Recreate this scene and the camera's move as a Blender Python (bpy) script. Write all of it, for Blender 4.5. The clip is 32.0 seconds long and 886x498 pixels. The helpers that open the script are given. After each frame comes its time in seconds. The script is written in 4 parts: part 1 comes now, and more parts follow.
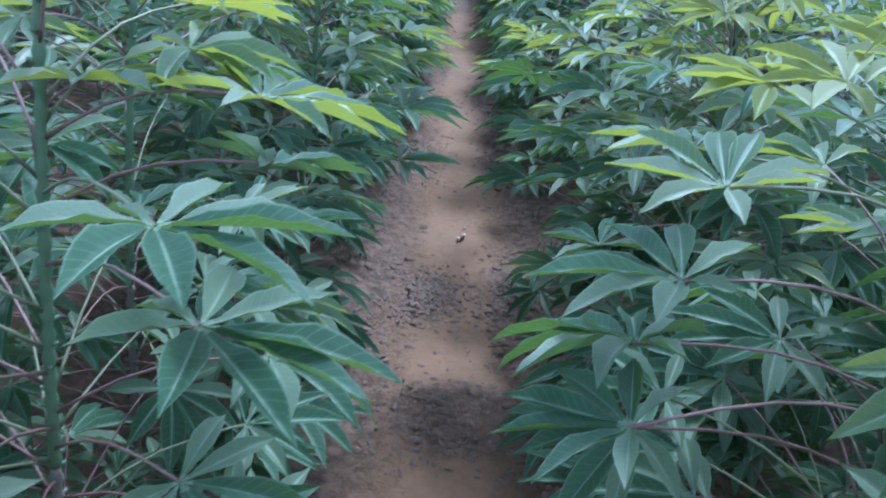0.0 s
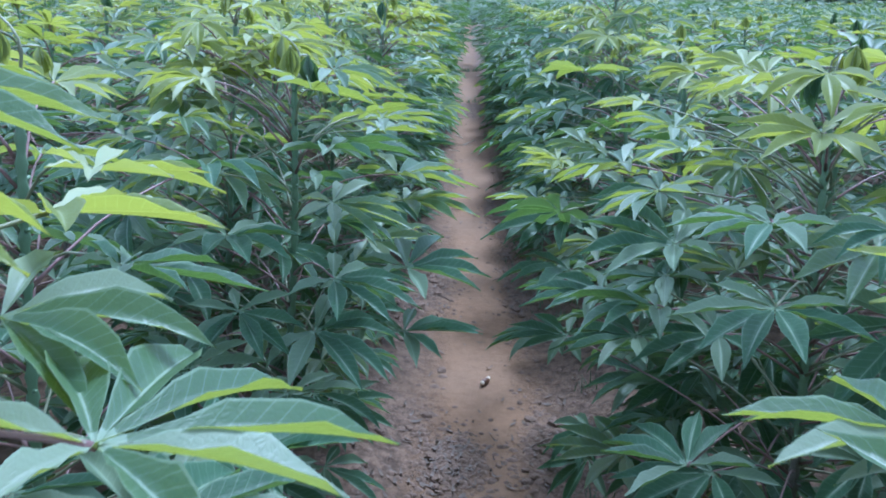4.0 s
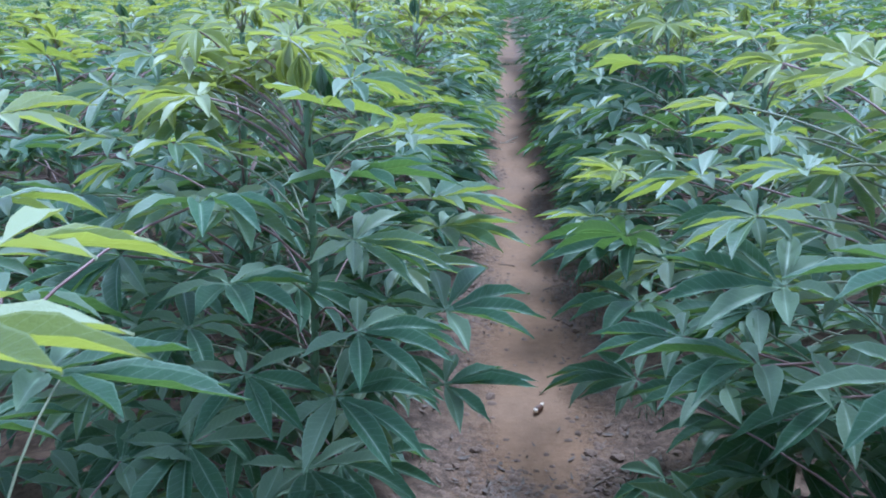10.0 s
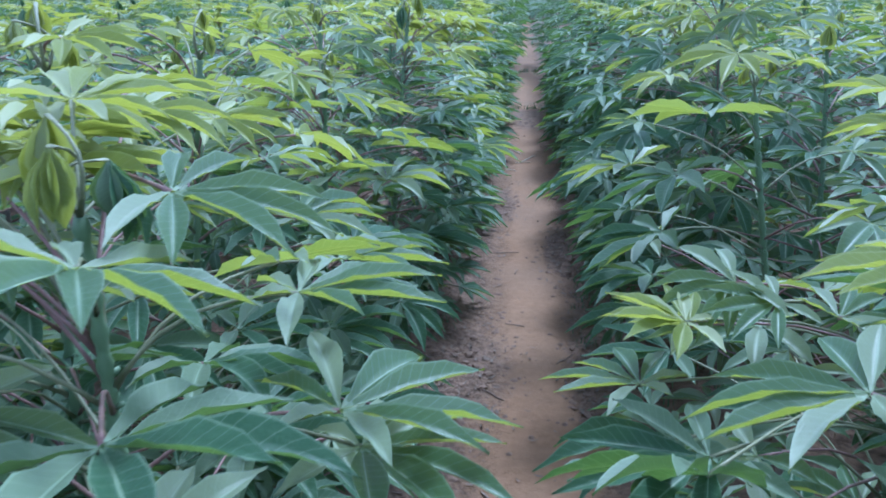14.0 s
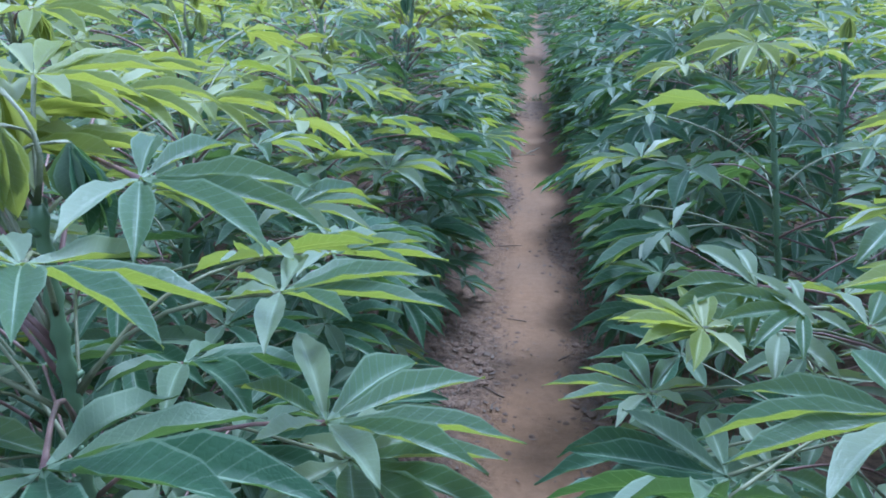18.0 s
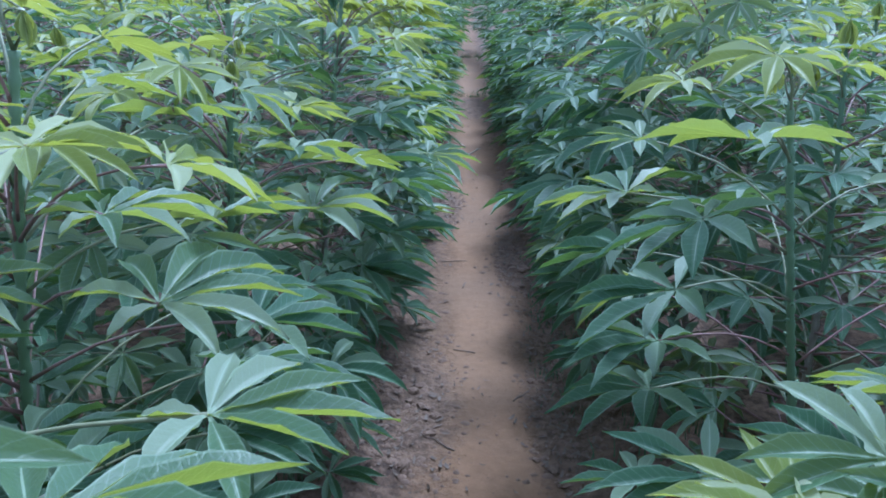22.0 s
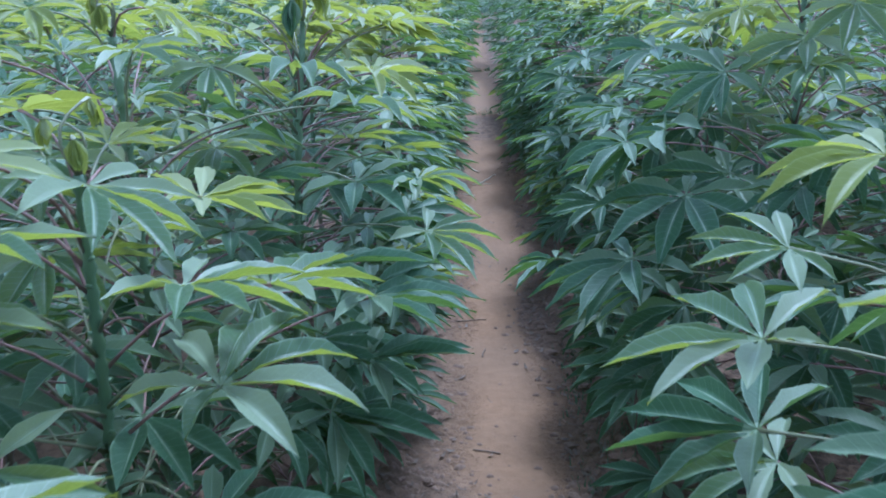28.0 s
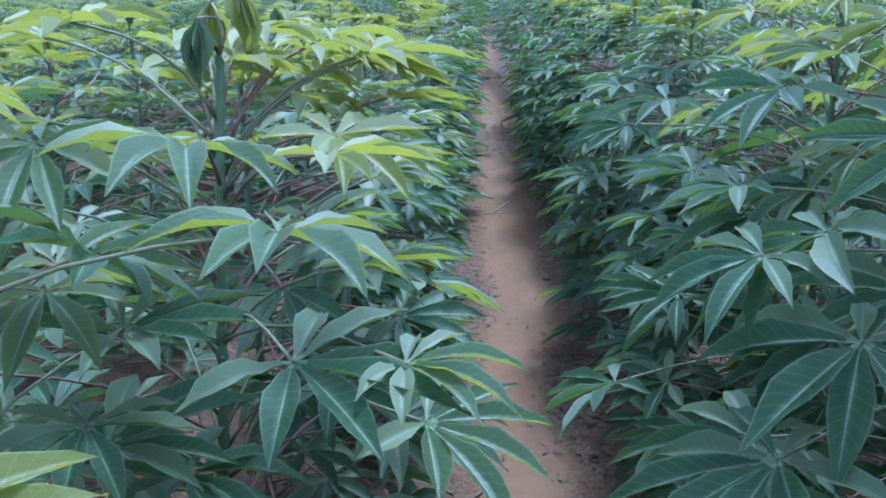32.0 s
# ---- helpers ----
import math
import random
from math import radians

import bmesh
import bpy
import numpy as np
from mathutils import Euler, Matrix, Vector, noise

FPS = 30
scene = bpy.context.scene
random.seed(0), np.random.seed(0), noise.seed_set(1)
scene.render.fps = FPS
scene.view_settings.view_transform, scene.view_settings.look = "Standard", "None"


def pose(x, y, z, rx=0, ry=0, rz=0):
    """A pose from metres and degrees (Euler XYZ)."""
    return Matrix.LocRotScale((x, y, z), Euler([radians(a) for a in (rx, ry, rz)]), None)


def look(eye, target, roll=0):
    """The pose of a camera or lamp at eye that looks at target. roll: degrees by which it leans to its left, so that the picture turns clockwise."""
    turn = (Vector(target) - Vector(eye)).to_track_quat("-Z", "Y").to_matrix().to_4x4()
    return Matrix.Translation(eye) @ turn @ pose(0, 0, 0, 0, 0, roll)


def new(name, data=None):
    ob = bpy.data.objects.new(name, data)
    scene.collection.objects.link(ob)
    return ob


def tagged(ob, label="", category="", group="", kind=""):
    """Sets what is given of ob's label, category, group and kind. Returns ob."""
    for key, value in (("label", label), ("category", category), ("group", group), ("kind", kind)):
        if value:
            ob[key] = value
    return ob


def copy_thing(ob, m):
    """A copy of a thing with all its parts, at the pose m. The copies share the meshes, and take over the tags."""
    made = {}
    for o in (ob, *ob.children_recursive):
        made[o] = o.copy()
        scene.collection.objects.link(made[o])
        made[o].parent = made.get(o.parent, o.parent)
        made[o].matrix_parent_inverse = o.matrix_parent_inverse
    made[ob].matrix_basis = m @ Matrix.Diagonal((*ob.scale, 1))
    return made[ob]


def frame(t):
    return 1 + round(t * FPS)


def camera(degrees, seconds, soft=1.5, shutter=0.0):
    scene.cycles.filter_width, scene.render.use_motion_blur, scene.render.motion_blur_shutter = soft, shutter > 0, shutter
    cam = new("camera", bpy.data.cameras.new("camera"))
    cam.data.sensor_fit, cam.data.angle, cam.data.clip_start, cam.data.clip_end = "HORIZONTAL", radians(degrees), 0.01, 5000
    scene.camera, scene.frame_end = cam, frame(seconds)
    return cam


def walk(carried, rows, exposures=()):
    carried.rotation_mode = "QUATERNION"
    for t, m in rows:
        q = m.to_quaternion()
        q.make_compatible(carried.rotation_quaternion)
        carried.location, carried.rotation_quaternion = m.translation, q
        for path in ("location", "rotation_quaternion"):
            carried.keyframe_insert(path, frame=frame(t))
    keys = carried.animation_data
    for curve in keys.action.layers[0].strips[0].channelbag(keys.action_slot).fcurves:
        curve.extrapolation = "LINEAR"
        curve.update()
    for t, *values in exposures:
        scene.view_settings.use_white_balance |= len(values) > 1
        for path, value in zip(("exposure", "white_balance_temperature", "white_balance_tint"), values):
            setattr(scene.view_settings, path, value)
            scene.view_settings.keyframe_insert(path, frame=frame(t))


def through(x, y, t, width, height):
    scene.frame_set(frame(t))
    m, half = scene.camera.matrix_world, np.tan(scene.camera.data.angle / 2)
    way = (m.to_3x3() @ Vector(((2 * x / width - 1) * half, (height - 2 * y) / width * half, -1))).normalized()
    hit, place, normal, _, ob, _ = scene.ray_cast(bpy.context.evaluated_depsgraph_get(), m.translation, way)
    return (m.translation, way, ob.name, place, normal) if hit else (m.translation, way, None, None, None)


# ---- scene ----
cam = camera(58.4, 32.0, soft=1.8, shutter=0.6)
PATH = [
    (0, (-0.003, 0.201, 1.503), (0.026, 2.02, 0.672), 6.3),
    (0.5, (0.028, 0.251, 1.504), (0.048, 2.092, 0.723), 6.1),
    (1, (0.02, 0.315, 1.508), (0.045, 2.18, 0.787), 5.1),
    (1.5, (-0.021, 0.442, 1.49), (0.055, 2.323, 0.815), 5.4),
    (2, (-0.024, 0.54, 1.5), (0.057, 2.428, 0.845), 4.5),
    (2.5, (-0.02, 0.61, 1.519), (0.039, 2.511, 0.897), 3.3),
    (3, (-0.018, 0.639, 1.515), (0.028, 2.541, 0.899), 3.1),
    (3.5, (-0.013, 0.647, 1.51), (-0.021, 2.55, 0.896), 2.6),
    (5.5, (-0.045, 0.909, 1.513), (-0.073, 2.818, 0.917), 0.8),
    (6, (-0.082, 0.959, 1.503), (-0.084, 2.869, 0.912), 0.7),
    (6.5, (-0.052, 1.019, 1.513), (-0.058, 2.93, 0.924), 0.6),
    (7, (-0.016, 1.072, 1.518), (-0.03, 2.984, 0.933), 0.6),
    (7.5, (-0.001, 1.103, 1.518), (-0.066, 3.012, 0.926), 0.1),
    (8, (0.023, 1.134, 1.516), (-0.129, 3.034, 0.912), -0.7),
    (8.5, (0.039, 1.136, 1.526), (-0.134, 3.034, 0.922), -1.0),
    (9, (0.03, 1.116, 1.514), (-0.158, 3.013, 0.911), -1.1),
    (9.5, (0.011, 1.06, 1.526), (-0.164, 2.958, 0.919), -1.0),
    (10, (-0.018, 0.974, 1.503), (-0.162, 2.869, 0.88), -0.9),
    (10.5, (-0.025, 0.965, 1.508), (-0.139, 2.858, 0.873), -0.5),
    (11, (-0.035, 1.021, 1.507), (-0.141, 2.915, 0.873), -0.2),
    (11.5, (0.002, 1.186, 1.521), (-0.182, 3.075, 0.89), -1.0),
    (12, (0.038, 1.307, 1.519), (-0.228, 3.19, 0.898), -1.0),
    (12.5, (0.042, 1.407, 1.519), (-0.241, 3.287, 0.897), -0.9),
    (13, (0.017, 1.534, 1.537), (-0.232, 3.411, 0.895), -0.5),
    (13.5, (0.011, 1.652, 1.53), (-0.169, 3.545, 0.91), -0.1),
    (15.5, (0.091, 1.876, 1.513), (-0.136, 3.76, 0.88), -0.3),
    (16, (0.072, 1.844, 1.509), (-0.153, 3.723, 0.864), -0.4),
    (16.5, (0.051, 1.811, 1.512), (-0.161, 3.691, 0.862), -0.3),
    (17, (0.032, 1.785, 1.514), (-0.159, 3.667, 0.864), 0.1),
    (17.5, (0.017, 1.798, 1.514), (-0.177, 3.681, 0.869), 0.8),
    (18, (0.02, 1.82, 1.506), (-0.173, 3.705, 0.864), 0.8),
    (18.5, (0.042, 1.834, 1.507), (-0.155, 3.717, 0.863), 1.0),
    (19, (0.089, 1.874, 1.508), (-0.132, 3.749, 0.846), 0.8),
    (19.5, (0.103, 1.927, 1.503), (-0.153, 3.794, 0.836), 0.7),
    (20, (0.019, 2.047, 1.503), (-0.238, 3.914, 0.832), 0.4),
    (20.5, (-0.062, 2.14, 1.511), (-0.244, 4.017, 0.844), 0.6),
    (21, (-0.055, 2.176, 1.499), (-0.109, 4.062, 0.836), 1.6),
    (21.5, (-0.042, 2.207, 1.505), (-0.073, 4.095, 0.845), 1.6),
    (22, (-0.033, 2.238, 1.503), (-0.063, 4.127, 0.846), 1.6),
    (22.5, (-0.038, 2.267, 1.511), (-0.064, 4.157, 0.856), 1.5),
    (23, (-0.038, 2.309, 1.515), (-0.065, 4.203, 0.873), 1.5),
    (23.5, (-0.026, 2.323, 1.513), (-0.059, 4.218, 0.875), 1.5),
    (24, (-0.024, 2.321, 1.517), (-0.07, 4.217, 0.881), 1.3),
    (24.5, (-0.02, 2.336, 1.516), (-0.1, 4.23, 0.877), 1.0),
    (26.5, (0.03, 2.549, 1.509), (-0.185, 4.429, 0.863), -0.5),
    (27, (0.006, 2.714, 1.51), (-0.211, 4.593, 0.859), -0.8),
    (27.5, (-0.008, 2.861, 1.501), (-0.131, 4.755, 0.872), -0.6),
    (28, (-0.027, 2.935, 1.49), (-0.101, 4.831, 0.86), -0.8),
    (28.5, (-0.019, 3.086, 1.506), (-0.098, 4.983, 0.878), -1.0),
    (29, (0.003, 3.225, 1.519), (-0.096, 5.119, 0.886), -1.0),
    (29.5, (0.021, 3.298, 1.496), (-0.099, 5.192, 0.866), -1.2),
    (30, (0.01, 3.287, 1.519), (-0.117, 5.184, 0.897), -1.4),
    (30.5, (0.012, 3.302, 1.506), (-0.145, 5.2, 0.895), -1.6),
    (31, (-0.009, 3.431, 1.488), (-0.184, 5.321, 0.858), -1.5),
    (31.5, (-0.047, 3.608, 1.503), (-0.173, 5.506, 0.886), -1.4),
    (32, (-0.056, 3.672, 1.497), (-0.15, 5.57, 0.875), -1.3),
]
walk(cam, [(t, look(eye, target, roll)) for t, eye, target, roll in PATH], exposures=[(0, 1.40, 4390, 11), (12, 1.37, 4390, 11), (16, 1.26, 4390, 11), (32, 1.24, 4390, 11)])

# ---- light ----
SUN_AZ, SUN_EL = radians(22), radians(62)          # azimuth from +y towards +x
world = bpy.data.worlds.new("world")
scene.world = world
world.use_nodes = True
wn = world.node_tree.nodes
sky = wn.new("ShaderNodeTexSky")
sky.sky_type, sky.sun_disc = "NISHITA", False
sky.sun_elevation, sky.sun_rotation = SUN_EL, SUN_AZ
sky.air_density, sky.dust_density, sky.ozone_density = 1.0, 1.2, 2.0
# a thin overcast pales the blue of the sky
pale = wn.new("ShaderNodeHueSaturation")
pale.inputs["Saturation"].default_value = 0.24
wn["Background"].inputs[1].default_value = 0.147
world.node_tree.links.new(sky.outputs[0], pale.inputs["Color"])
world.node_tree.links.new(pale.outputs[0], wn["Background"].inputs[0])
sun = new("sun", bpy.data.lights.new("sun", "SUN"))
sun.data.energy, sun.data.angle, sun.data.color = 1.98, radians(14), (1.0, 0.95, 0.85)
to_sun = Vector((math.sin(SUN_AZ) * math.cos(SUN_EL), math.cos(SUN_AZ) * math.cos(SUN_EL), math.sin(SUN_EL)))
sun.matrix_world = look(to_sun * 30, (0, 0, 0))


# ---- materials ----
def material(name):
    m = bpy.data.materials.new(name)
    m.use_nodes = True
    nt = m.node_tree
    return m, nt, nt.nodes["Principled BSDF"], nt.nodes["Material Output"]


def math_node(nt, op, a, b=None, c=None):
    n = nt.nodes.new("ShaderNodeMath")
    n.operation = op
    for i, v in enumerate((a, b, c)):
        if v is None:
            continue
        if isinstance(v, (int, float)):
            n.inputs[i].default_value = v
        else:
            nt.links.new(v, n.inputs[i])
    return n.outputs[0]


def mix_colour(nt, fac, a, b):
    n = nt.nodes.new("ShaderNodeMix")
    n.data_type = "RGBA"
    for sock, v in ((n.inputs[0], fac), (n.inputs[6], a), (n.inputs[7], b)):
        if isinstance(v, tuple):
            sock.default_value = (*v, 1)
        elif isinstance(v, (int, float)):
            sock.default_value = v
        else:
            nt.links.new(v, sock)
    return n.outputs[2]


def ramp(nt, fac, stops):
    n = nt.nodes.new("ShaderNodeValToRGB")
    while len(n.color_ramp.elements) < len(stops):
        n.color_ramp.elements.new(0.5)
    for e, (p, c) in zip(n.color_ramp.elements, stops):
        e.position, e.color = p, (*c, 1) if isinstance(c, tuple) else (c, c, c, 1)
    nt.links.new(fac, n.inputs[0])
    return n.outputs[0]


def noise_node(nt, scale, detail=4.0, vector=None, rough=0.55):
    n = nt.nodes.new("ShaderNodeTexNoise")
    n.inputs["Scale"].default_value, n.inputs["Detail"].default_value = scale, detail
    n.inputs["Roughness"].default_value = rough
    if vector is None:
        vector = nt.nodes.new("ShaderNodeTexCoord").outputs["Object"]
    nt.links.new(vector, n.inputs["Vector"])
    return n.outputs[0]


def leaf_material(name, dark, light, painted_sheen, rib, through_colour, through, rough, gloss=0.42):
    """A leaf: pale midrib and side veins from the lobe's own coordinates, light that shines through."""
    m, nt, bsdf, out = material(name)
    uv = nt.nodes.new("ShaderNodeUVMap")
    uv.uv_map = "lobe"
    xyz = nt.nodes.new("ShaderNodeSeparateXYZ")
    nt.links.new(uv.outputs[0], xyz.inputs[0])
    across = math_node(nt, "ABSOLUTE", math_node(nt, "SUBTRACT", math_node(nt, "FRACT", xyz.outputs[0]), 0.5))
    sheen_lobe = math_node(nt, "GREATER_THAN", xyz.outputs[0], 1.5)
    along = xyz.outputs[1]
    info = nt.nodes.new("ShaderNodeObjectInfo")
    island = nt.nodes.new("ShaderNodeNewGeometry")
    chance = math_node(nt, "FRACT", math_node(nt, "ADD", info.outputs["Random"], island.outputs["Random Per Island"]))
    blot = noise_node(nt, 9.0, 3.0)
    tone = math_node(nt, "ADD", math_node(nt, "MULTIPLY", chance, 0.5), math_node(nt, "MULTIPLY", math_node(nt, "ADD", blot, math_node(nt, "MULTIPLY_ADD", noise_node(nt, 70.0, 3.0), 0.7, -0.35)), 0.6))
    base = mix_colour(nt, tone, dark, light)
    # pale sky sheen painted into the short lobes at the foot of the blade
    base = mix_colour(nt, math_node(nt, "MULTIPLY", sheen_lobe, 0.8), base, painted_sheen)
    # midrib, tapering to the tip
    width = math_node(nt, "MULTIPLY_ADD", along, -0.028, 0.042)
    ribmask = math_node(nt, "MAXIMUM", math_node(nt, "LESS_THAN", across, width), math_node(nt, "LESS_THAN", along, 0.085))
    wave = math_node(nt, "FRACT", math_node(nt, "SUBTRACT", math_node(nt, "MULTIPLY", along, 13.0), math_node(nt, "MULTIPLY", across, 3.2)))
    vein = math_node(nt, "LESS_THAN", math_node(nt, "ABSOLUTE", math_node(nt, "SUBTRACT", wave, 0.5)), 0.05)
    base = mix_colour(nt, math_node(nt, "MULTIPLY", vein, 0.26), base, rib)
    base = mix_colour(nt, math_node(nt, "MULTIPLY", ribmask, 0.80), base, rib)
    # pale rim painted in for light caught on the curled margin
    edge = math_node(nt, "GREATER_THAN", across, 0.455)
    base = mix_colour(nt, math_node(nt, "MULTIPLY", edge, 0.4), base, rib)
    nt.links.new(base, bsdf.inputs["Base Color"])
    dust = noise_node(nt, 30.0, 4.0)
    net = nt.nodes.new("ShaderNodeTexVoronoi")
    net.feature = "DISTANCE_TO_EDGE"
    net.inputs["Scale"].default_value = 1.0
    stretch = nt.nodes.new("ShaderNodeVectorMath")
    stretch.operation = "MULTIPLY"
    stretch.inputs[1].default_value = (9.0, 36.0, 1.0)
    nt.links.new(uv.outputs[0], stretch.inputs[0])
    nt.links.new(stretch.outputs[0], net.inputs["Vector"])
    cell = math_node(nt, "MINIMUM", math_node(nt, "MULTIPLY", net.outputs["Distance"], 4.0), 1.0)
    nt.links.new(math_node(nt, "MULTIPLY_ADD", dust, 0.22, rough - 0.11), bsdf.inputs["Roughness"])
    bsdf.inputs["Specular IOR Level"].default_value = gloss
    bump = nt.nodes.new("ShaderNodeBump")
    bump.inputs["Strength"].default_value, bump.inputs["Distance"].default_value = 0.35, 0.002
    relief = math_node(nt, "ADD", math_node(nt, "MULTIPLY", wave, 0.6), math_node(nt, "ADD", math_node(nt, "MULTIPLY", dust, 0.5), math_node(nt, "MULTIPLY", cell, 0.18)))
    nt.links.new(relief, bump.inputs["Height"])
    nt.links.new(bump.outputs[0], bsdf.inputs["Normal"])
    lucent = nt.nodes.new("ShaderNodeBsdfTranslucent")
    nt.links.new(mix_colour(nt, math_node(nt, "MULTIPLY", chance, 0.5), through_colour, tuple(0.7 * c for c in through_colour)), lucent.inputs[0])
    mixed = nt.nodes.new("ShaderNodeMixShader")
    mixed.inputs[0].default_value = through
    nt.links.new(bsdf.outputs[0], mixed.inputs[1])
    nt.links.new(lucent.outputs[0], mixed.inputs[2])
    nt.links.new(mixed.outputs[0], out.inputs[0])
    return m


LEAF = {
    "mature": leaf_material("leaf_mature", (0.019, 0.055, 0.026), (0.078, 0.146, 0.080), (0.165, 0.215, 0.135), (0.27, 0.35, 0.23), (0.16, 0.26, 0.045), 0.30, 0.47, 0.27),
    "fresh": leaf_material("leaf_fresh", (0.032, 0.078, 0.036), (0.084, 0.145, 0.070), (0.25, 0.30, 0.20), (0.32, 0.40, 0.27), (0.40, 0.46, 0.05), 0.36, 0.43),
    "young": leaf_material("leaf_young", (0.122, 0.164, 0.026), (0.205, 0.242, 0.045), (0.44, 0.48, 0.29), (0.40, 0.44, 0.20), (0.42, 0.45, 0.055), 0.44, 0.44),
}


def plain_material(name, low, high, scale, rough=0.6, bump_size=0.002, bump_scale=60.0):
    m, nt, bsdf, out = material(name)
    info = nt.nodes.new("ShaderNodeObjectInfo")
    n = noise_node(nt, scale, 5.0)
    fac = math_node(nt, "ADD", math_node(nt, "MULTIPLY", n, 0.8), math_node(nt, "MULTIPLY", info.outputs["Random"], 0.25))
    nt.links.new(mix_colour(nt, fac, low, high), bsdf.inputs["Base Color"])
    bsdf.inputs["Roughness"].default_value = rough
    b = nt.nodes.new("ShaderNodeBump")
    b.inputs["Distance"].default_value, b.inputs["Strength"].default_value = bump_size, 0.6
    nt.links.new(noise_node(nt, bump_scale, 5.0), b.inputs["Height"])
    nt.links.new(b.outputs[0], bsdf.inputs["Normal"])
    return m


STEM_GREEN = plain_material("stem_green", (0.07, 0.13, 0.07), (0.16, 0.22, 0.11), 14.0, 0.5)
STEM_WOOD = plain_material("stem_wood", (0.13, 0.11, 0.09), (0.28, 0.25, 0.20), 16.0, 0.75)
PETIOLE = plain_material("petiole_red", (0.13, 0.060, 0.056), (0.27, 0.165, 0.14), 20.0, 0.45)
PETIOLE_GREEN = plain_material("petiole_green", (0.12, 0.14, 0.07), (0.25, 0.245, 0.14), 20.0, 0.45)
CLOD = plain_material("soil_clod", (0.095, 0.062, 0.044), (0.25, 0.162, 0.110), 30.0, 0.9, 0.004, 90.0)
LITTER = plain_material("dry_litter", (0.085, 0.062, 0.048), (0.22, 0.165, 0.125), 25.0, 0.85)
TWIG = plain_material("pale_twig", (0.34, 0.29, 0.22), (0.55, 0.48, 0.38), 40.0, 0.7)
WEED = plain_material("weed_green", (0.04, 0.095, 0.04), (0.095, 0.17, 0.07), 20.0, 0.55)
SHELL_LIGHT = plain_material("shell_light", (0.50, 0.38, 0.26), (0.74, 0.62, 0.46), 60.0, 0.4)
SHELL_DARK = plain_material("shell_dark", (0.035, 0.018, 0.011), (0.16, 0.07, 0.035), 60.0, 0.4)
BARK = plain_material("bark", (0.05, 0.04, 0.03), (0.13, 0.10, 0.08), 8.0, 0.9, 0.01, 20.0)
FAR_LEAF = plain_material("tree_leaf", (0.060, 0.110, 0.055), (0.12, 0.17, 0.085), 2.0, 0.6)


# loose, crumbly patches that spread from the verges over the path: x, y, half width, half length
LOOSE = ((0.16, 2.24, 0.34, 0.20), (0.0, 3.02, 0.13, 0.20), (0.37, 3.05, 0.15, 0.36), (-0.22, 4.75, 0.24, 0.48), (0.36, 4.75, 0.12, 0.5), (-0.12, 7.5, 0.12, 0.5), (0.30, 6.4, 0.12, 0.5), (0.12, 11.7, 0.32, 0.9))


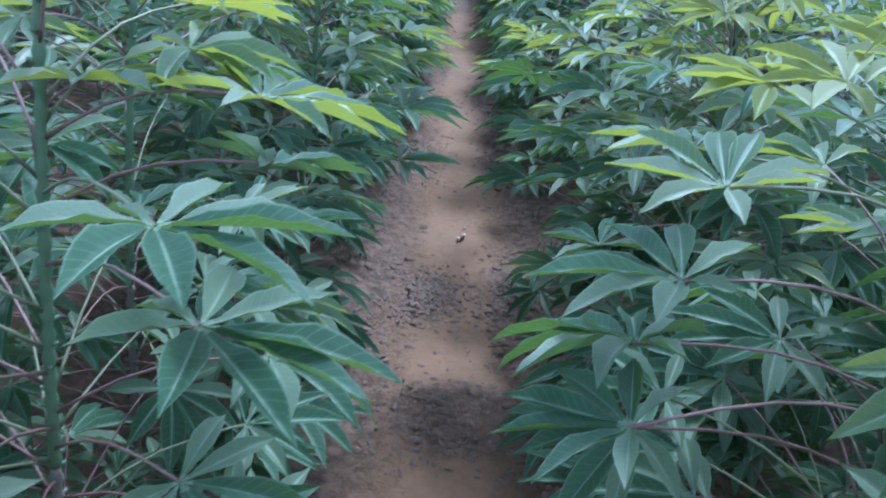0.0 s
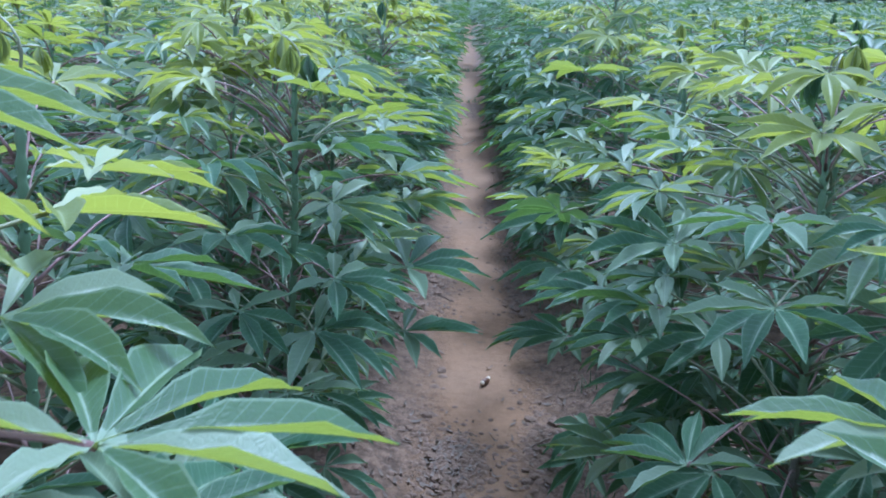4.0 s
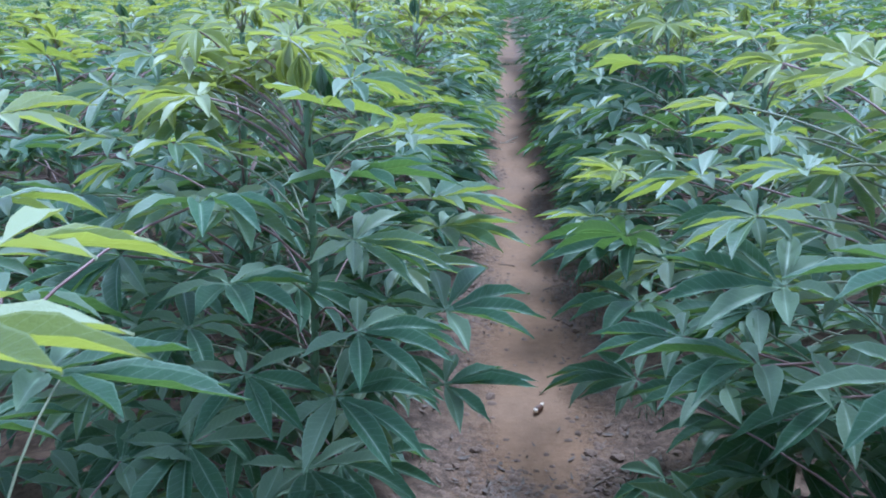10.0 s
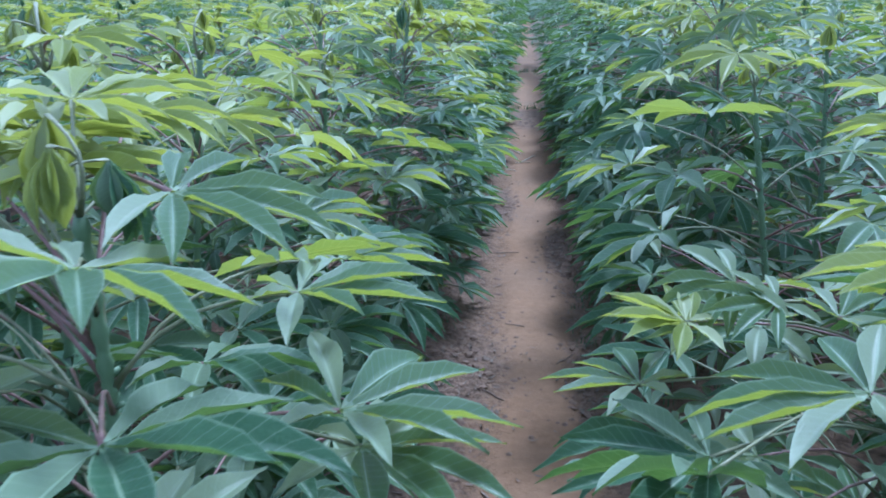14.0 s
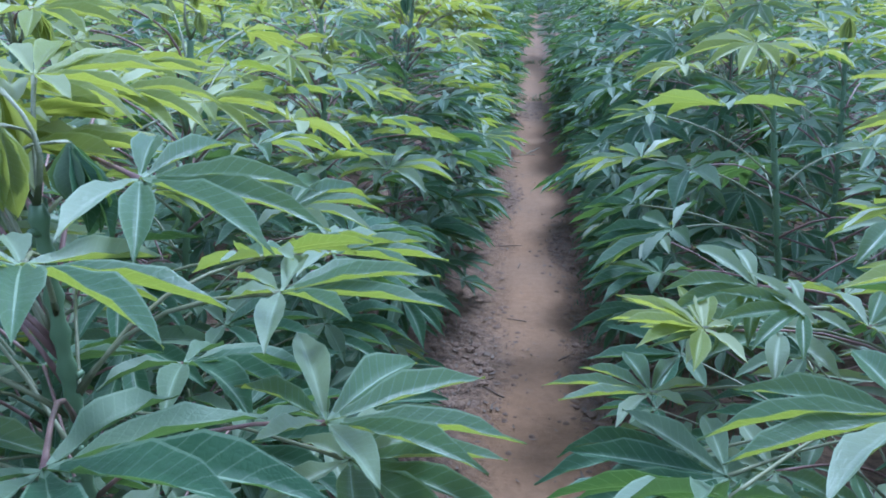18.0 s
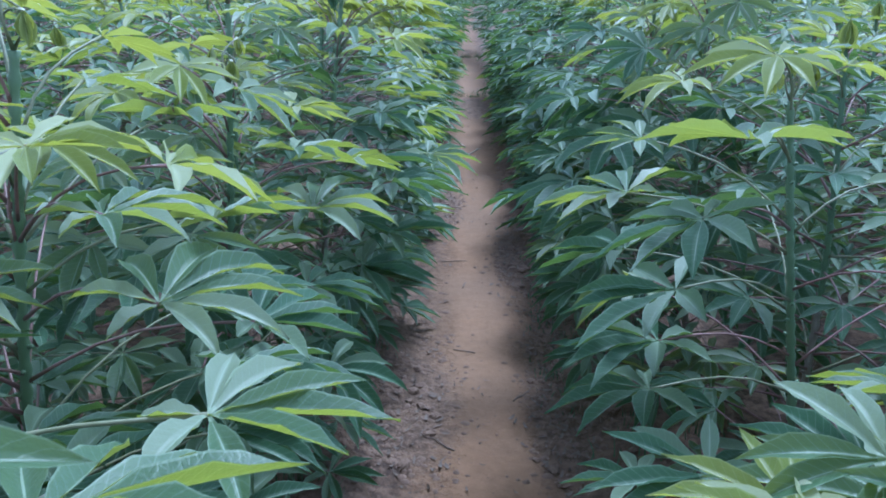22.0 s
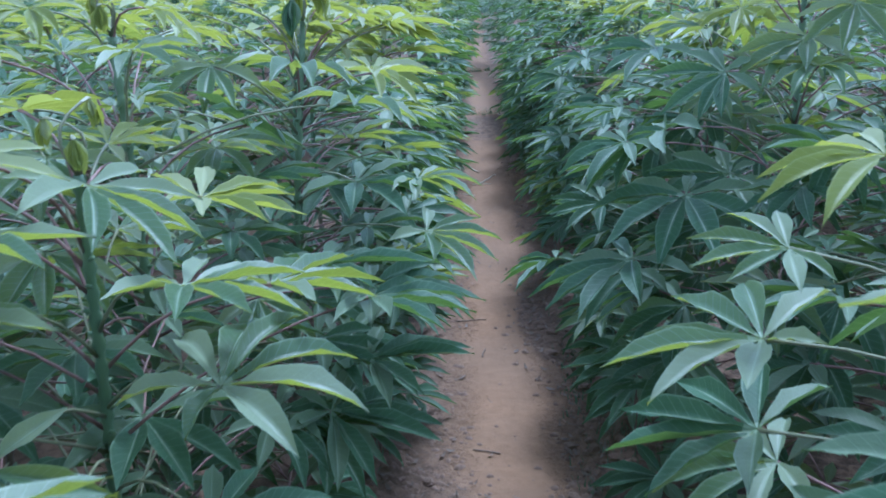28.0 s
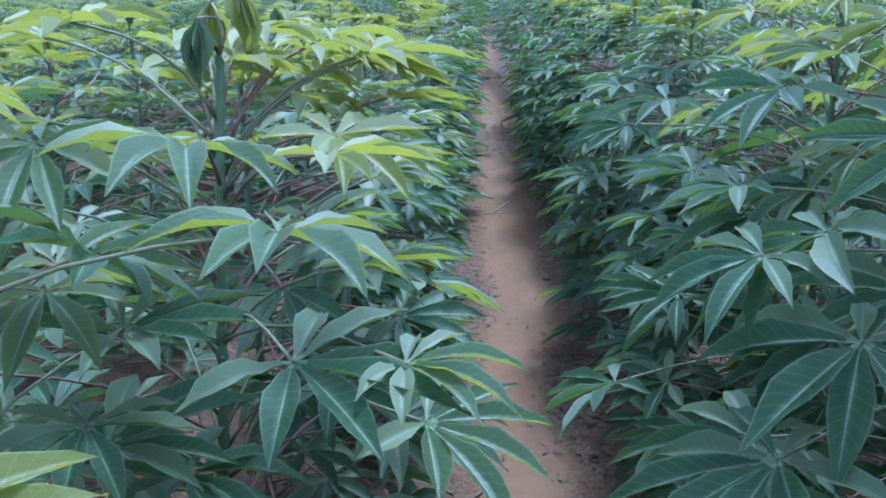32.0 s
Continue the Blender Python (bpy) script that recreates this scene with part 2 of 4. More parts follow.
def soil_material():
    m, nt, bsdf, out = material("soil")
    pos = nt.nodes.new("ShaderNodeNewGeometry").outputs["Position"]
    xyz = nt.nodes.new("ShaderNodeSeparateXYZ")
    nt.links.new(pos, xyz.inputs[0])
    broad = noise_node(nt, 1.3, 5.0, pos)
    fine = noise_node(nt, 22.0, 7.0, pos, 0.65)
    grain = noise_node(nt, 160.0, 4.0, pos, 0.7)
    # trodden middle of the path is smoother and paler than the dug soil under the plants
    wobble = math_node(nt, "MULTIPLY_ADD", noise_node(nt, 2.6, 4.0, pos), 0.26, -0.13)
    off = math_node(nt, "ABSOLUTE", math_node(nt, "ADD", math_node(nt, "SUBTRACT", xyz.outputs[0], 0.11), wobble))
    # crumbs break up the border between the two
    off = math_node(nt, "ADD", off, math_node(nt, "MULTIPLY_ADD", noise_node(nt, 48.0, 5.0, pos, 0.7), 0.36, -0.18))
    trodden = math_node(nt, "SUBTRACT", 1.0, math_node(nt, "SMOOTH_MIN", math_node(nt, "MAXIMUM", math_node(nt, "MULTIPLY_ADD", off, 5.5, -0.75), 0.0), 1.0, 0.1))
    ragged = math_node(nt, "MULTIPLY_ADD", noise_node(nt, 9.0, 5.0, pos, 0.65), 1.6, -0.8)
    for cx, cy, rx, ry in LOOSE:
        dx = math_node(nt, "MULTIPLY", math_node(nt, "SUBTRACT", xyz.outputs[0], cx), 1 / rx)
        dy = math_node(nt, "MULTIPLY", math_node(nt, "SUBTRACT", xyz.outputs[1], cy), 1 / ry)
        far = math_node(nt, "ADD", math_node(nt, "MULTIPLY_ADD", dx, dx, math_node(nt, "MULTIPLY", dy, dy)), ragged)
        trodden = math_node(nt, "MINIMUM", trodden, math_node(nt, "MAXIMUM", math_node(nt, "MINIMUM", math_node(nt, "MULTIPLY_ADD", far, 1.3, -0.5), 1.0), 0.1))
    dug = mix_colour(nt, ramp(nt, fine, [(0.40, 0.0), (0.60, 1.0)]), (0.066, 0.043, 0.031), (0.205, 0.134, 0.090))
    walked = mix_colour(nt, ramp(nt, fine, [(0.3, 0.0), (0.75, 1.0)]), (0.196, 0.113, 0.060), (0.262, 0.154, 0.085))
    base = mix_colour(nt, trodden, dug, walked)
    base = mix_colour(nt, ramp(nt, broad, [(0.38, 0.0), (0.62, 0.45)]), base, (0.160, 0.105, 0.068))
    nt.links.new(base, bsdf.inputs["Base Color"])
    bsdf.inputs["Roughness"].default_value = 0.85
    bsdf.inputs["Specular IOR Level"].default_value = 0.25
    b = nt.nodes.new("ShaderNodeBump")
    b.inputs["Distance"].default_value, b.inputs["Strength"].default_value = 0.022, 0.8
    rough = math_node(nt, "SUBTRACT", 1.15, math_node(nt, "MULTIPLY", trodden, 0.85))
    nt.links.new(math_node(nt, "MULTIPLY", math_node(nt, "ADD", fine, math_node(nt, "MULTIPLY", grain, 0.35)), rough), b.inputs["Height"])
    nt.links.new(b.outputs[0], bsdf.inputs["Normal"])
    return m


SOIL = soil_material()


# ---- building helpers ----
def mesh_object(name, verts, faces, mat, parent=None, uvs=None, smooth=True):
    me = bpy.data.meshes.new(name)
    me.from_pydata(verts, [], faces)
    me.materials.append(mat)
    if uvs is not None:
        layer = me.uv_layers.new(name="lobe")
        flat = [c for f in me.polygons for v in f.vertices for c in uvs[v]]
        layer.data.foreach_set("uv", flat)
    if smooth:
        me.polygons.foreach_set("use_smooth", [True] * len(me.polygons))
    me.update()
    if parent is False:
        return me
    ob = new(name, me)
    ob.parent = parent
    return ob


def part(name, me, parent, m=None, label=""):
    """Links a mesh as one part under a thing or a part; m is its place in the world at rest."""
    ob = new(name, me)
    ob.parent = parent
    if m is not None:
        up = parent.matrix_basis if parent.parent is None else parent.parent.matrix_basis @ parent.matrix_basis
        ob.matrix_basis = up.inverted() @ m
    return tagged(ob, label) if label else ob


def tube(points, radii, sides=6):
    """Verts and faces of a tube along points."""
    verts, faces = [], []
    for i, (p, r) in enumerate(zip(points, radii)):
        a, b = Vector(points[max(i - 1, 0)]), Vector(points[min(i + 1, len(points) - 1)])
        d = (b - a).normalized()
        side = d.cross(Vector((0, 0, 1)) if abs(d.z) < 0.9 else Vector((1, 0, 0))).normalized()
        up = side.cross(d)
        for k in range(sides):
            ang = 2 * math.pi * k / sides
            verts.append(tuple(Vector(p) + r * (math.cos(ang) * side + math.sin(ang) * up)))
    for i in range(len(points) - 1):
        for k in range(sides):
            n = (k + 1) % sides
            faces.append((i * sides + k, i * sides + n, (i + 1) * sides + n, (i + 1) * sides + k))
    faces.append(tuple(range(sides - 1, -1, -1)))
    faces.append(tuple(range((len(points) - 1) * sides, len(points) * sides)))
    return verts, faces


# ---- ground ----
def ground_height(x, y):
    off = abs(x - 0.115)
    edge = min(max((off - 0.17) / 0.40, 0), 1)
    edge = edge * edge * (3 - 2 * edge)
    # ridges repeat row by row beyond the first
    row = 0.5 + 0.5 * math.cos(2 * math.pi * (off - 0.62) / 0.95)
    h = 0.075 * edge * (0.35 + 0.65 * row)
    near = noise.noise(Vector((x * 3.1, y * 2.3, 0.3))) * 0.018 + noise.noise(Vector((x * 9.0, y * 8.0, 1.7))) * 0.012
    fine = noise.noise(Vector((x * 24.0, y * 24.0, 4.1))) * 0.010
    loose = max([0] + [1 - ((x - cx) / rx) ** 2 - ((y - cy) / ry) ** 2 for cx, cy, rx, ry in LOOSE])
    return h + (near + fine) * min(0.22 + 0.78 * edge + 0.6 * loose, 1.1) + 0.012 * loose


def axis_steps(inner, step, outer, growth):
    out, s = list(np.arange(0, inner, step)), step
    p = inner
    while p < outer:
        out.append(p)
        s *= growth
        p += s
    return out + [outer]


right_steps = axis_steps(0.9, 0.02, 900.0, 1.22)
xs = sorted({-v for v in right_steps} | set(right_steps))
ys = [-v for v in axis_steps(1.0, 0.1, 900.0, 1.35)][::-1][:-1] + list(np.arange(0, 9, 0.03)) + [9 + v for v in axis_steps(3.0, 0.1, 900.0, 1.2)]
gv = [(x + 0.115, y, ground_height(x + 0.115, y)) for y in ys for x in xs]
w = len(xs)
gf = [(j * w + i, j * w + i + 1, (j + 1) * w + i + 1, (j + 1) * w + i) for j in range(len(ys) - 1) for i in range(w - 1)]
ground = mesh_object("ground", gv, gf, SOIL)
tagged(ground, "reddish brown bare soil with a trodden footpath between ridges", "ground", kind="structure")


# ---- cassava ----
LOBES = ((0, 1.0), (30, 0.99), (-30, 0.99), (64, 0.84), (-64, 0.84), (107, 0.67), (-107, 0.67))
FULL_LOBES = LOBES + ((180, 0.38),)


def leaf_verts(seed, rows=9, cols=7, lift=9, drop=14, fold=0.80, lobes=LOBES, broad=0.208):
    """One palmate leaf of unit lobe length: hub at the origin, middle lobe along +y, upper side +z."""
    rng = random.Random(seed)
    verts, faces, uvs = [], [], []
    for ang, length in lobes:
        # a shift of 2 in u marks lobes for the painted pale sheen
        pale = 2 if rng.random() < (0 if abs(ang) < 60 else 0.6 if abs(ang) < 100 else 0.92) else 0
        ang = radians(ang + rng.uniform(-9, 9))
        length *= rng.uniform(0.87, 1.09)
        twist = radians(rng.uniform(-14, 14))
        up0, bend = radians(lift - 3 * (abs(ang) / 2) ** 1.5 + rng.uniform(-5, 5)), radians(drop + rng.uniform(-9, 12))
        sway = rng.uniform(-0.14, 0.14)
        d = Vector((math.sin(ang), math.cos(ang), 0))
        side = Vector((math.cos(ang), -math.sin(ang), 0))
        p, first = Vector((0, 0, 0)), len(verts)
        wmax = broad * length ** 0.45 * rng.uniform(0.88, 1.12)
        for i in range(rows):
            v = i / (rows - 1)
            pitch = up0 - bend * v ** 1.3
            if i:
                p = p + (d * math.cos(pitch) + Vector((0, 0, math.sin(pitch))) + side * sway * (v - 0.3)) * (length / (rows - 1))
            normal = Vector((0, 0, math.cos(pitch))) - d * math.sin(pitch)
            # widest past the middle, drawn out to a fine tip
            half = 0.5 * wmax * (0.05 * (1 - v) + 0.98 * (math.sin(math.pi * v ** 1.14) ** 1.32 if 0 < v < 1 else 0))
            tw = twist * v
            s2 = side * math.cos(tw) + normal * math.sin(tw)
            n2 = normal * math.cos(tw) - side * math.sin(tw)
            for c in range(cols):
                u = 2 * c / (cols - 1) - 1
                ripple = 0.012 * math.sin(v * 19 + ang * 3 + u) * abs(u)
                verts.append(tuple(p + s2 * (u * half) + n2 * (fold * half * abs(u) ** 1.03 + ripple)))
                uvs.append((pale + 0.5 + 0.499 * u, v))
        for i in range(rows - 1):
            for c in range(cols - 1):
                a = first + i * cols + c
                faces.append((a, a + 1, a + cols + 1, a + cols))
    return verts, faces, uvs


def leaf_set(name, mats, seeds, **shape):
    return {k: [mesh_object(f"{name}_{k}", *leaf_verts(s, **shape)[:2], LEAF[k], False, leaf_verts(s, **shape)[2]) for s in seeds] for k in mats}


# level blades, blades with a lobe behind the stalk, and blades that hang at the tips
OPEN_LEAVES = leaf_set("open_leaf", LEAF, range(11, 15))
for seeds, shape in ((range(15, 18), dict(lobes=FULL_LOBES)), (range(18, 21), dict(lift=14, drop=36))):
    for age, more in leaf_set("open_leaf", LEAF, seeds, **shape).items():
        OPEN_LEAVES[age] += more
SHUT_LEAVES = leaf_set("shut_leaf", ("mature", "young"), range(41, 43), lift=-66, drop=22, broad=0.34, fold=0.7, rows=7, cols=3)

PETIOLE_PTS = [(t, 0, 0.09 * math.sin(math.pi * t) * 0.35) for t in (0, 0.15, 0.35, 0.55, 0.75, 0.92, 1.0)]
pv, pf = tube(PETIOLE_PTS, (0.0038, 0.0026, 0.0023, 0.0021, 0.0020, 0.0023, 0.0031), 6)
PETIOLES = [mesh_object("petiole", pv, pf, m, False) for m in (PETIOLE, PETIOLE_GREEN)]


def along(a, b):
    """A pose at a whose x axis runs to b, stretched to that length."""
    d = Vector(b) - Vector(a)
    x = d.normalized()
    y = Vector((0, 0, 1)).cross(x)
    y = y.normalized() if y.length > 1e-4 else Vector((0, 1, 0))
    z = x.cross(y)
    return Matrix.Translation(a) @ Matrix((x, y, z)).transposed().to_4x4() @ Matrix.Diagonal((d.length, 1, 1, 1))


def leaf_pose(hub, azimuth, droop, roll, size, lean=0):
    """azimuth: degrees from +y towards +x in which the middle lobe points; lean: degrees by which the blade faces the light at -y."""
    return Matrix.Translation(hub) @ pose(0, 0, 0, lean, 0, 0) @ pose(0, 0, 0, 0, 0, -azimuth) @ pose(0, 0, 0, -droop, 0, 0) @ pose(0, 0, 0, 0, roll, 0) @ Matrix.Scale(size, 4)


def stem_part(plant, base, top, rng, woody=0.45):
    """The stem, thick and scarred with old nodes: a woody foot and a green upper length."""
    base, top = Vector(base), Vector(top)
    length = (top - base).length
    bow = Vector((rng.uniform(-1, 1), rng.uniform(-1, 1), 0)) * 0.03
    n = int(length / 0.012)

    def at(v):
        return base + (top - base) * v + bow * math.sin(math.pi * v)

    pts, rad = [], []
    for i in range(n + 1):
        v = i / n
        knot = 0.0030 if i % 3 == 0 else 0.0
        pts.append(at(v))
        rad.append(0.0108 - 0.0050 * v + knot)
    cut = int(n * woody)
    up = plant.matrix_basis.inverted()
    for name, a, b, mat, label in (("lower_stem", 0, cut + 1, STEM_WOOD, "grey-brown woody lower stem"), ("upper_stem", cut, n + 1, STEM_GREEN, "green upper stem with leaf scars")):
        v, f = tube([up @ p for p in pts[a:b]], rad[a:b], 8)
        for i in range(a, b - 1, 3):
            # short pegs left by fallen leaves
            ang = i * 2.4
            out = Vector((math.cos(ang), math.sin(ang), 0))
            p = up @ pts[i]
            pv, pf = tube([p + out * rad[i] * 0.6, p + out * (rad[i] + 0.007) + Vector((0, 0, 0.004))], (0.0042, 0.0028), 5)
            f += [tuple(j + len(v) for j in q) for q in pf]
            v += pv
        ob = mesh_object(name, v, f, mat, plant)
        tagged(ob, label)
    return at


SHAPED = {}


def shaped_leaf(shape, age):
    """An open leaf of one certain shape."""
    if (shape, age) not in SHAPED:
        v, f, uv = leaf_verts(shape, lobes=LOBES if shape % 2 else FULL_LOBES, **(dict(lift=14, drop=36) if shape % 3 == 0 else {}))
        SHAPED[shape, age] = mesh_object("open_leaf", v, f, LEAF[age], False, uv)
    return SHAPED[shape, age]


def add_leaf(plant, foot, hub, azimuth, droop, roll, size, age, rng, lean=0, me=None):
    lf = part("leaf", me or rng.choice(OPEN_LEAVES[age]), plant, leaf_pose(hub, azimuth, droop, roll, size, lean))
    part("petiole", PETIOLES[0 if rng.random() < 0.5 else 1], lf, along(foot, hub))


def cassava(base, top, leaves, seed, fill=104, placed=()):
    """A cassava plant. leaves: hubs seen one by one, as (x, y, z, size, age, turn, droop); the rest spiral up the stem."""
    rng = random.Random(seed)
    base = (base[0], base[1], ground_height(*base[:2]) - 0.02)
    plant = new("cassava_plant")
    plant.matrix_basis = Matrix.Translation(base)
    tagged(plant, "leafy green cassava plant growing beside the footpath", "plant", "cassava plants")
    at = stem_part(plant, base, top, rng)
    height = top[2] - base[2]
    taken = []
    # leaves beside the path turn their middle lobe towards the open strip
    open_side = 105 if base[0] < 0.1 else -105
    for x, y, z, size, age, azimuth, droop, roll, shape in placed:
        hub = Vector((x, y, z))
        foot = at(min(max((z - base[2] - 0.10) / height, 0.15), 0.97))
        age = {"m": "mature", "f": "fresh", "y": "young"}[age]
        add_leaf(plant, foot, hub, azimuth, droop, roll, size, age, rng, me=shaped_leaf(shape, age))
        taken.append(hub)
    for x, y, z, size, age, turn, droop in leaves:
        hub = Vector((x, y, z))
        v = min(max((z - base[2] - 0.14) / height, 0.15), 0.97)
        foot = at(v)
        out = hub - foot
        az = math.degrees(math.atan2(out.x, out.y))
        az += 0.8 * ((open_side - az + 180) % 360 - 180) + turn
        if age == "y" and hub.y > 2:
            size *= 1.15
        add_leaf(plant, foot, hub, az, droop, rng.uniform(-8, 8), size, {"m": "mature", "f": "fresh", "y": "young"}[age], rng, rng.uniform(-3, 7) if base[0] < 0.1 else rng.uniform(6, 17))
        taken.append(hub)
    for k in range(fill):
        q = (k + 0.5) / fill
        v = (0.08 + (height - 0.08) * q) / height
        foot = at(min(v, 0.985))
        az = k * 137.5 + seed * 47 + rng.uniform(-18, 18)
        long = 0.35 * (1.08 - 0.80 * q ** 5) * rng.uniform(0.8, 1.15)
        rise = radians(rng.uniform(8, 26) + 30 * q ** 3)
        hub = foot + Vector((math.sin(radians(az)) * math.cos(rise), math.cos(radians(az)) * math.cos(rise), math.sin(rise))) * long
        if any((hub - h).length < 0.10 for h in taken):
            continue
        if -0.22 < hub.x < 0.38 or (-0.34 < hub.x < 0 and hub.z < 0.7 and 2.6 < hub.y < 4.6) or (-0.50 < hub.x < 0.56 and hub.z > 1.0 and hub.y < 5.0) or (-0.62 < hub.x < 0.54 and hub.z > 1.0 and hub.y < 2.1) or (-0.34 < hub.x < 0.52 and hub.z > 0.90):
            continue
        age = "young" if q > 0.86 else "fresh" if q > 0.66 or rng.random() < 0.15 else "mature"
        size = ((0.180 if base[0] < 0.1 else 0.200) - 0.075 * max(q - 0.6, 0) / 0.4) * rng.uniform(0.82, 1.12)
        swing = az + 0.35 * ((open_side - az + 180) % 360 - 180)
        add_leaf(plant, foot, hub, swing, rng.uniform(0, 26) if base[0] < 0.1 else rng.uniform(6, 34), rng.uniform(-12, 12), size, age, rng, rng.uniform(-4, 8) if base[0] < 0.1 else rng.uniform(0, 10))
        taken.append(hub)
    tip = at(1.0)
    for k in range(3):
        az = k * 120 + seed * 30
        hub = tip + Vector((math.sin(radians(az)), math.cos(radians(az)), 0)) * 0.03 + Vector((0, 0, 0.05 + 0.02 * k))
        lf = part("shoot_leaf", rng.choice(SHUT_LEAVES["mature" if k < 1 and seed in (2, 7, 9) else "young"]), plant, leaf_pose(hub, az, 0, 0, rng.uniform(0.065, 0.09) * (1.0 if seed in (2, 7, 9) else 0.6)), "folded young leaf hanging at the tip")
        part("petiole", PETIOLES[1], lf, along(tip, hub))
    return plant


# the plants along the path: leaves that stand out singly, and leaves whose lie is known (size, age, azimuth, droop, roll, shape)
cassava((-0.54, 1.1), (-0.47, 1.12, 1.4), [
    (-0.44, 1.13, 1.25, 0.167, "f", 0, 0), (-0.37, 1.03, 1.42, 0.17, "y", -30, 12), (-0.43, 1.2, 1.45, 0.18, "f", -30, 12)], 1, placed=[
    (-0.253, 0.852, 1.198, 0.207, "m", 120, 1, -7, 352), (-0.216, 0.856, 1.096, 0.215, "m", 116, 9, -8, 314), (-0.207, 1.064, 1.269, 0.19, "f", 22, 11, 6, 350),
    (-0.21, 1.123, 1.171, 0.167, "m", 8, 19, 6, 304), (-0.328, 1.191, 1.286, 0.157, "f", 111, 9, 4, 348), (-0.379, 1.363, 1.314, 0.171, "y", 119, -3, -12, 307)])
cassava((-0.66, 1.72), (-0.6, 1.74, 1.38), [], 14, placed=[
    (-0.407, 1.562, 1.194, 0.164, "m", 57, 22, -3, 302), (-0.43, 1.565, 1.308, 0.154, "y", 55, 13, -3, 304), (-0.496, 2.163, 1.184, 0.183, "m", 130, -4, -7, 324)])
cassava((-0.5, 2.44), (-0.37, 2.4, 1.33), [
    (-0.46, 2.16, 1.05, 0.183, "m", 0, 4), (-0.28, 2.1, 0.88, 0.195, "m", 0, 6), (-0.12, 2.3, 0.8, 0.171, "m", 0, 6), (-0.46, 2.5, 1.35, 0.129, "y", 0, 1),
    (-0.57, 2.5, 1.33, 0.129, "y", -140, 1), (-0.47, 2.5, 1.38, 0.105, "y", -20, 1), (-0.5, 2.58, 1.4, 0.122, "y", 0, 8), (-0.62, 2.6, 1.38, 0.122, "y", -20, 8),
    (-0.45, 2.68, 1.38, 0.109, "y", 10, 10), (-0.42, 2.5, 1.42, 0.116, "y", -60, 3), (-0.62, 2.51, 1.29, 0.129, "f", 180, 1), (-0.57, 2.27, 1.26, 0.122, "f", 0, 4),
    (-0.55, 2.35, 1.33, 0.122, "y", 120, 6),
    (-0.65, 2.55, 1.38, 0.127, "y", 22, 5), (-0.61, 2.55, 1.32, 0.125, "y", 1, 7), (-0.65, 2.46, 1.32, 0.133, "y", 14, 12), (-0.60, 2.67, 1.31, 0.126, "y", -27, 4), (-0.66, 2.70, 1.32, 0.117, "y", -25, 5), (-0.58, 2.58, 1.34, 0.120, "y", -22, 5)], 2, placed=[
    (-0.25, 2.152, 0.971, 0.188, "m", 94, 13, 5, 323), (-0.265, 2.21, 1.217, 0.19, "m", 117, -3, -3, 311), (-0.261, 2.214, 1.11, 0.171, "f", 99, 15, 11, 334),
    (-0.31, 2.285, 1.322, 0.159, "f", 143, 2, -16, 316), (-0.118, 2.325, 0.939, 0.21, "m", 49, -3, 7, 322), (-0.149, 2.44, 1.122, 0.195, "f", 45, 8, 2, 320),
    (-0.187, 2.449, 1.244, 0.135, "f", 65, 3, -1, 346), (-0.239, 2.559, 1.237, 0.15, "f", 34, 13, -18, 356)])
cassava((-0.66, 2.75), (-0.58, 2.72, 1.42), [
    (-0.38, 2.65, 1.06, 0.183, "m", 0, 0), (-0.7, 2.81, 1.38, 0.122, "y", 170, 1), (-0.52, 2.82, 1.39, 0.122, "y", -30, 1), (-0.139, 2.49, 1.05, 0.18, "f", 0, 4),
    (-0.33, 2.66, 0.94, 0.18, "m", 0, 4)], 3, placed=[
    (-0.291, 2.421, 1.349, 0.160, "f", 84, 10, 12, 305), (-0.228, 2.795, 1.16, 0.158, "f", 93, 2, -1, 340), (-0.544, 3.187, 1.297, 0.137, "y", 86, 17, 7, 322)])
cassava((-0.68, 3.25), (-0.58, 3.22, 1.4), [
    (-0.61, 3.26, 1.28, 0.124, "f", 0, 2), (-0.51, 3.09, 1.31, 0.116, "y", 0, 6)], 4, placed=[
    (-0.403, 3.025, 1.253, 0.141, "f", 39, 2, -1, 324), (-0.365, 3.057, 1.141, 0.189, "f", 28, -5, 8, 336), (-0.302, 3.222, 1.046, 0.181, "m", 20, 4, 9, 370),
    (-0.411, 3.241, 1.257, 0.184, "y", 40, 24, 8, 357), (-0.367, 3.271, 1.176, 0.167, "f", 56, -1, -12, 314), (-0.547, 3.658, 1.248, 0.175, "f", 141, -6, -6, 301)])
cassava((-0.6, 3.87), (-0.5, 3.85, 1.28), [
    (-0.69, 4.1, 1.28, 0.116, "f", 0, 6), (-0.19, 4.08, 1.03, 0.17, "m", 0, 6)], 5, placed=[
    (-0.424, 3.574, 0.97, 0.171, "m", 148, -3, -15, 307), (-0.321, 3.675, 0.92, 0.153, "m", 82, 14, 0, 347), (-0.318, 3.745, 1.053, 0.213, "f", 24, -7, -1, 300),
    (-0.36, 3.777, 1.165, 0.169, "f", 99, 3, -10, 352), (-0.301, 3.935, 1.108, 0.185, "f", 32, 15, -4, 326)])
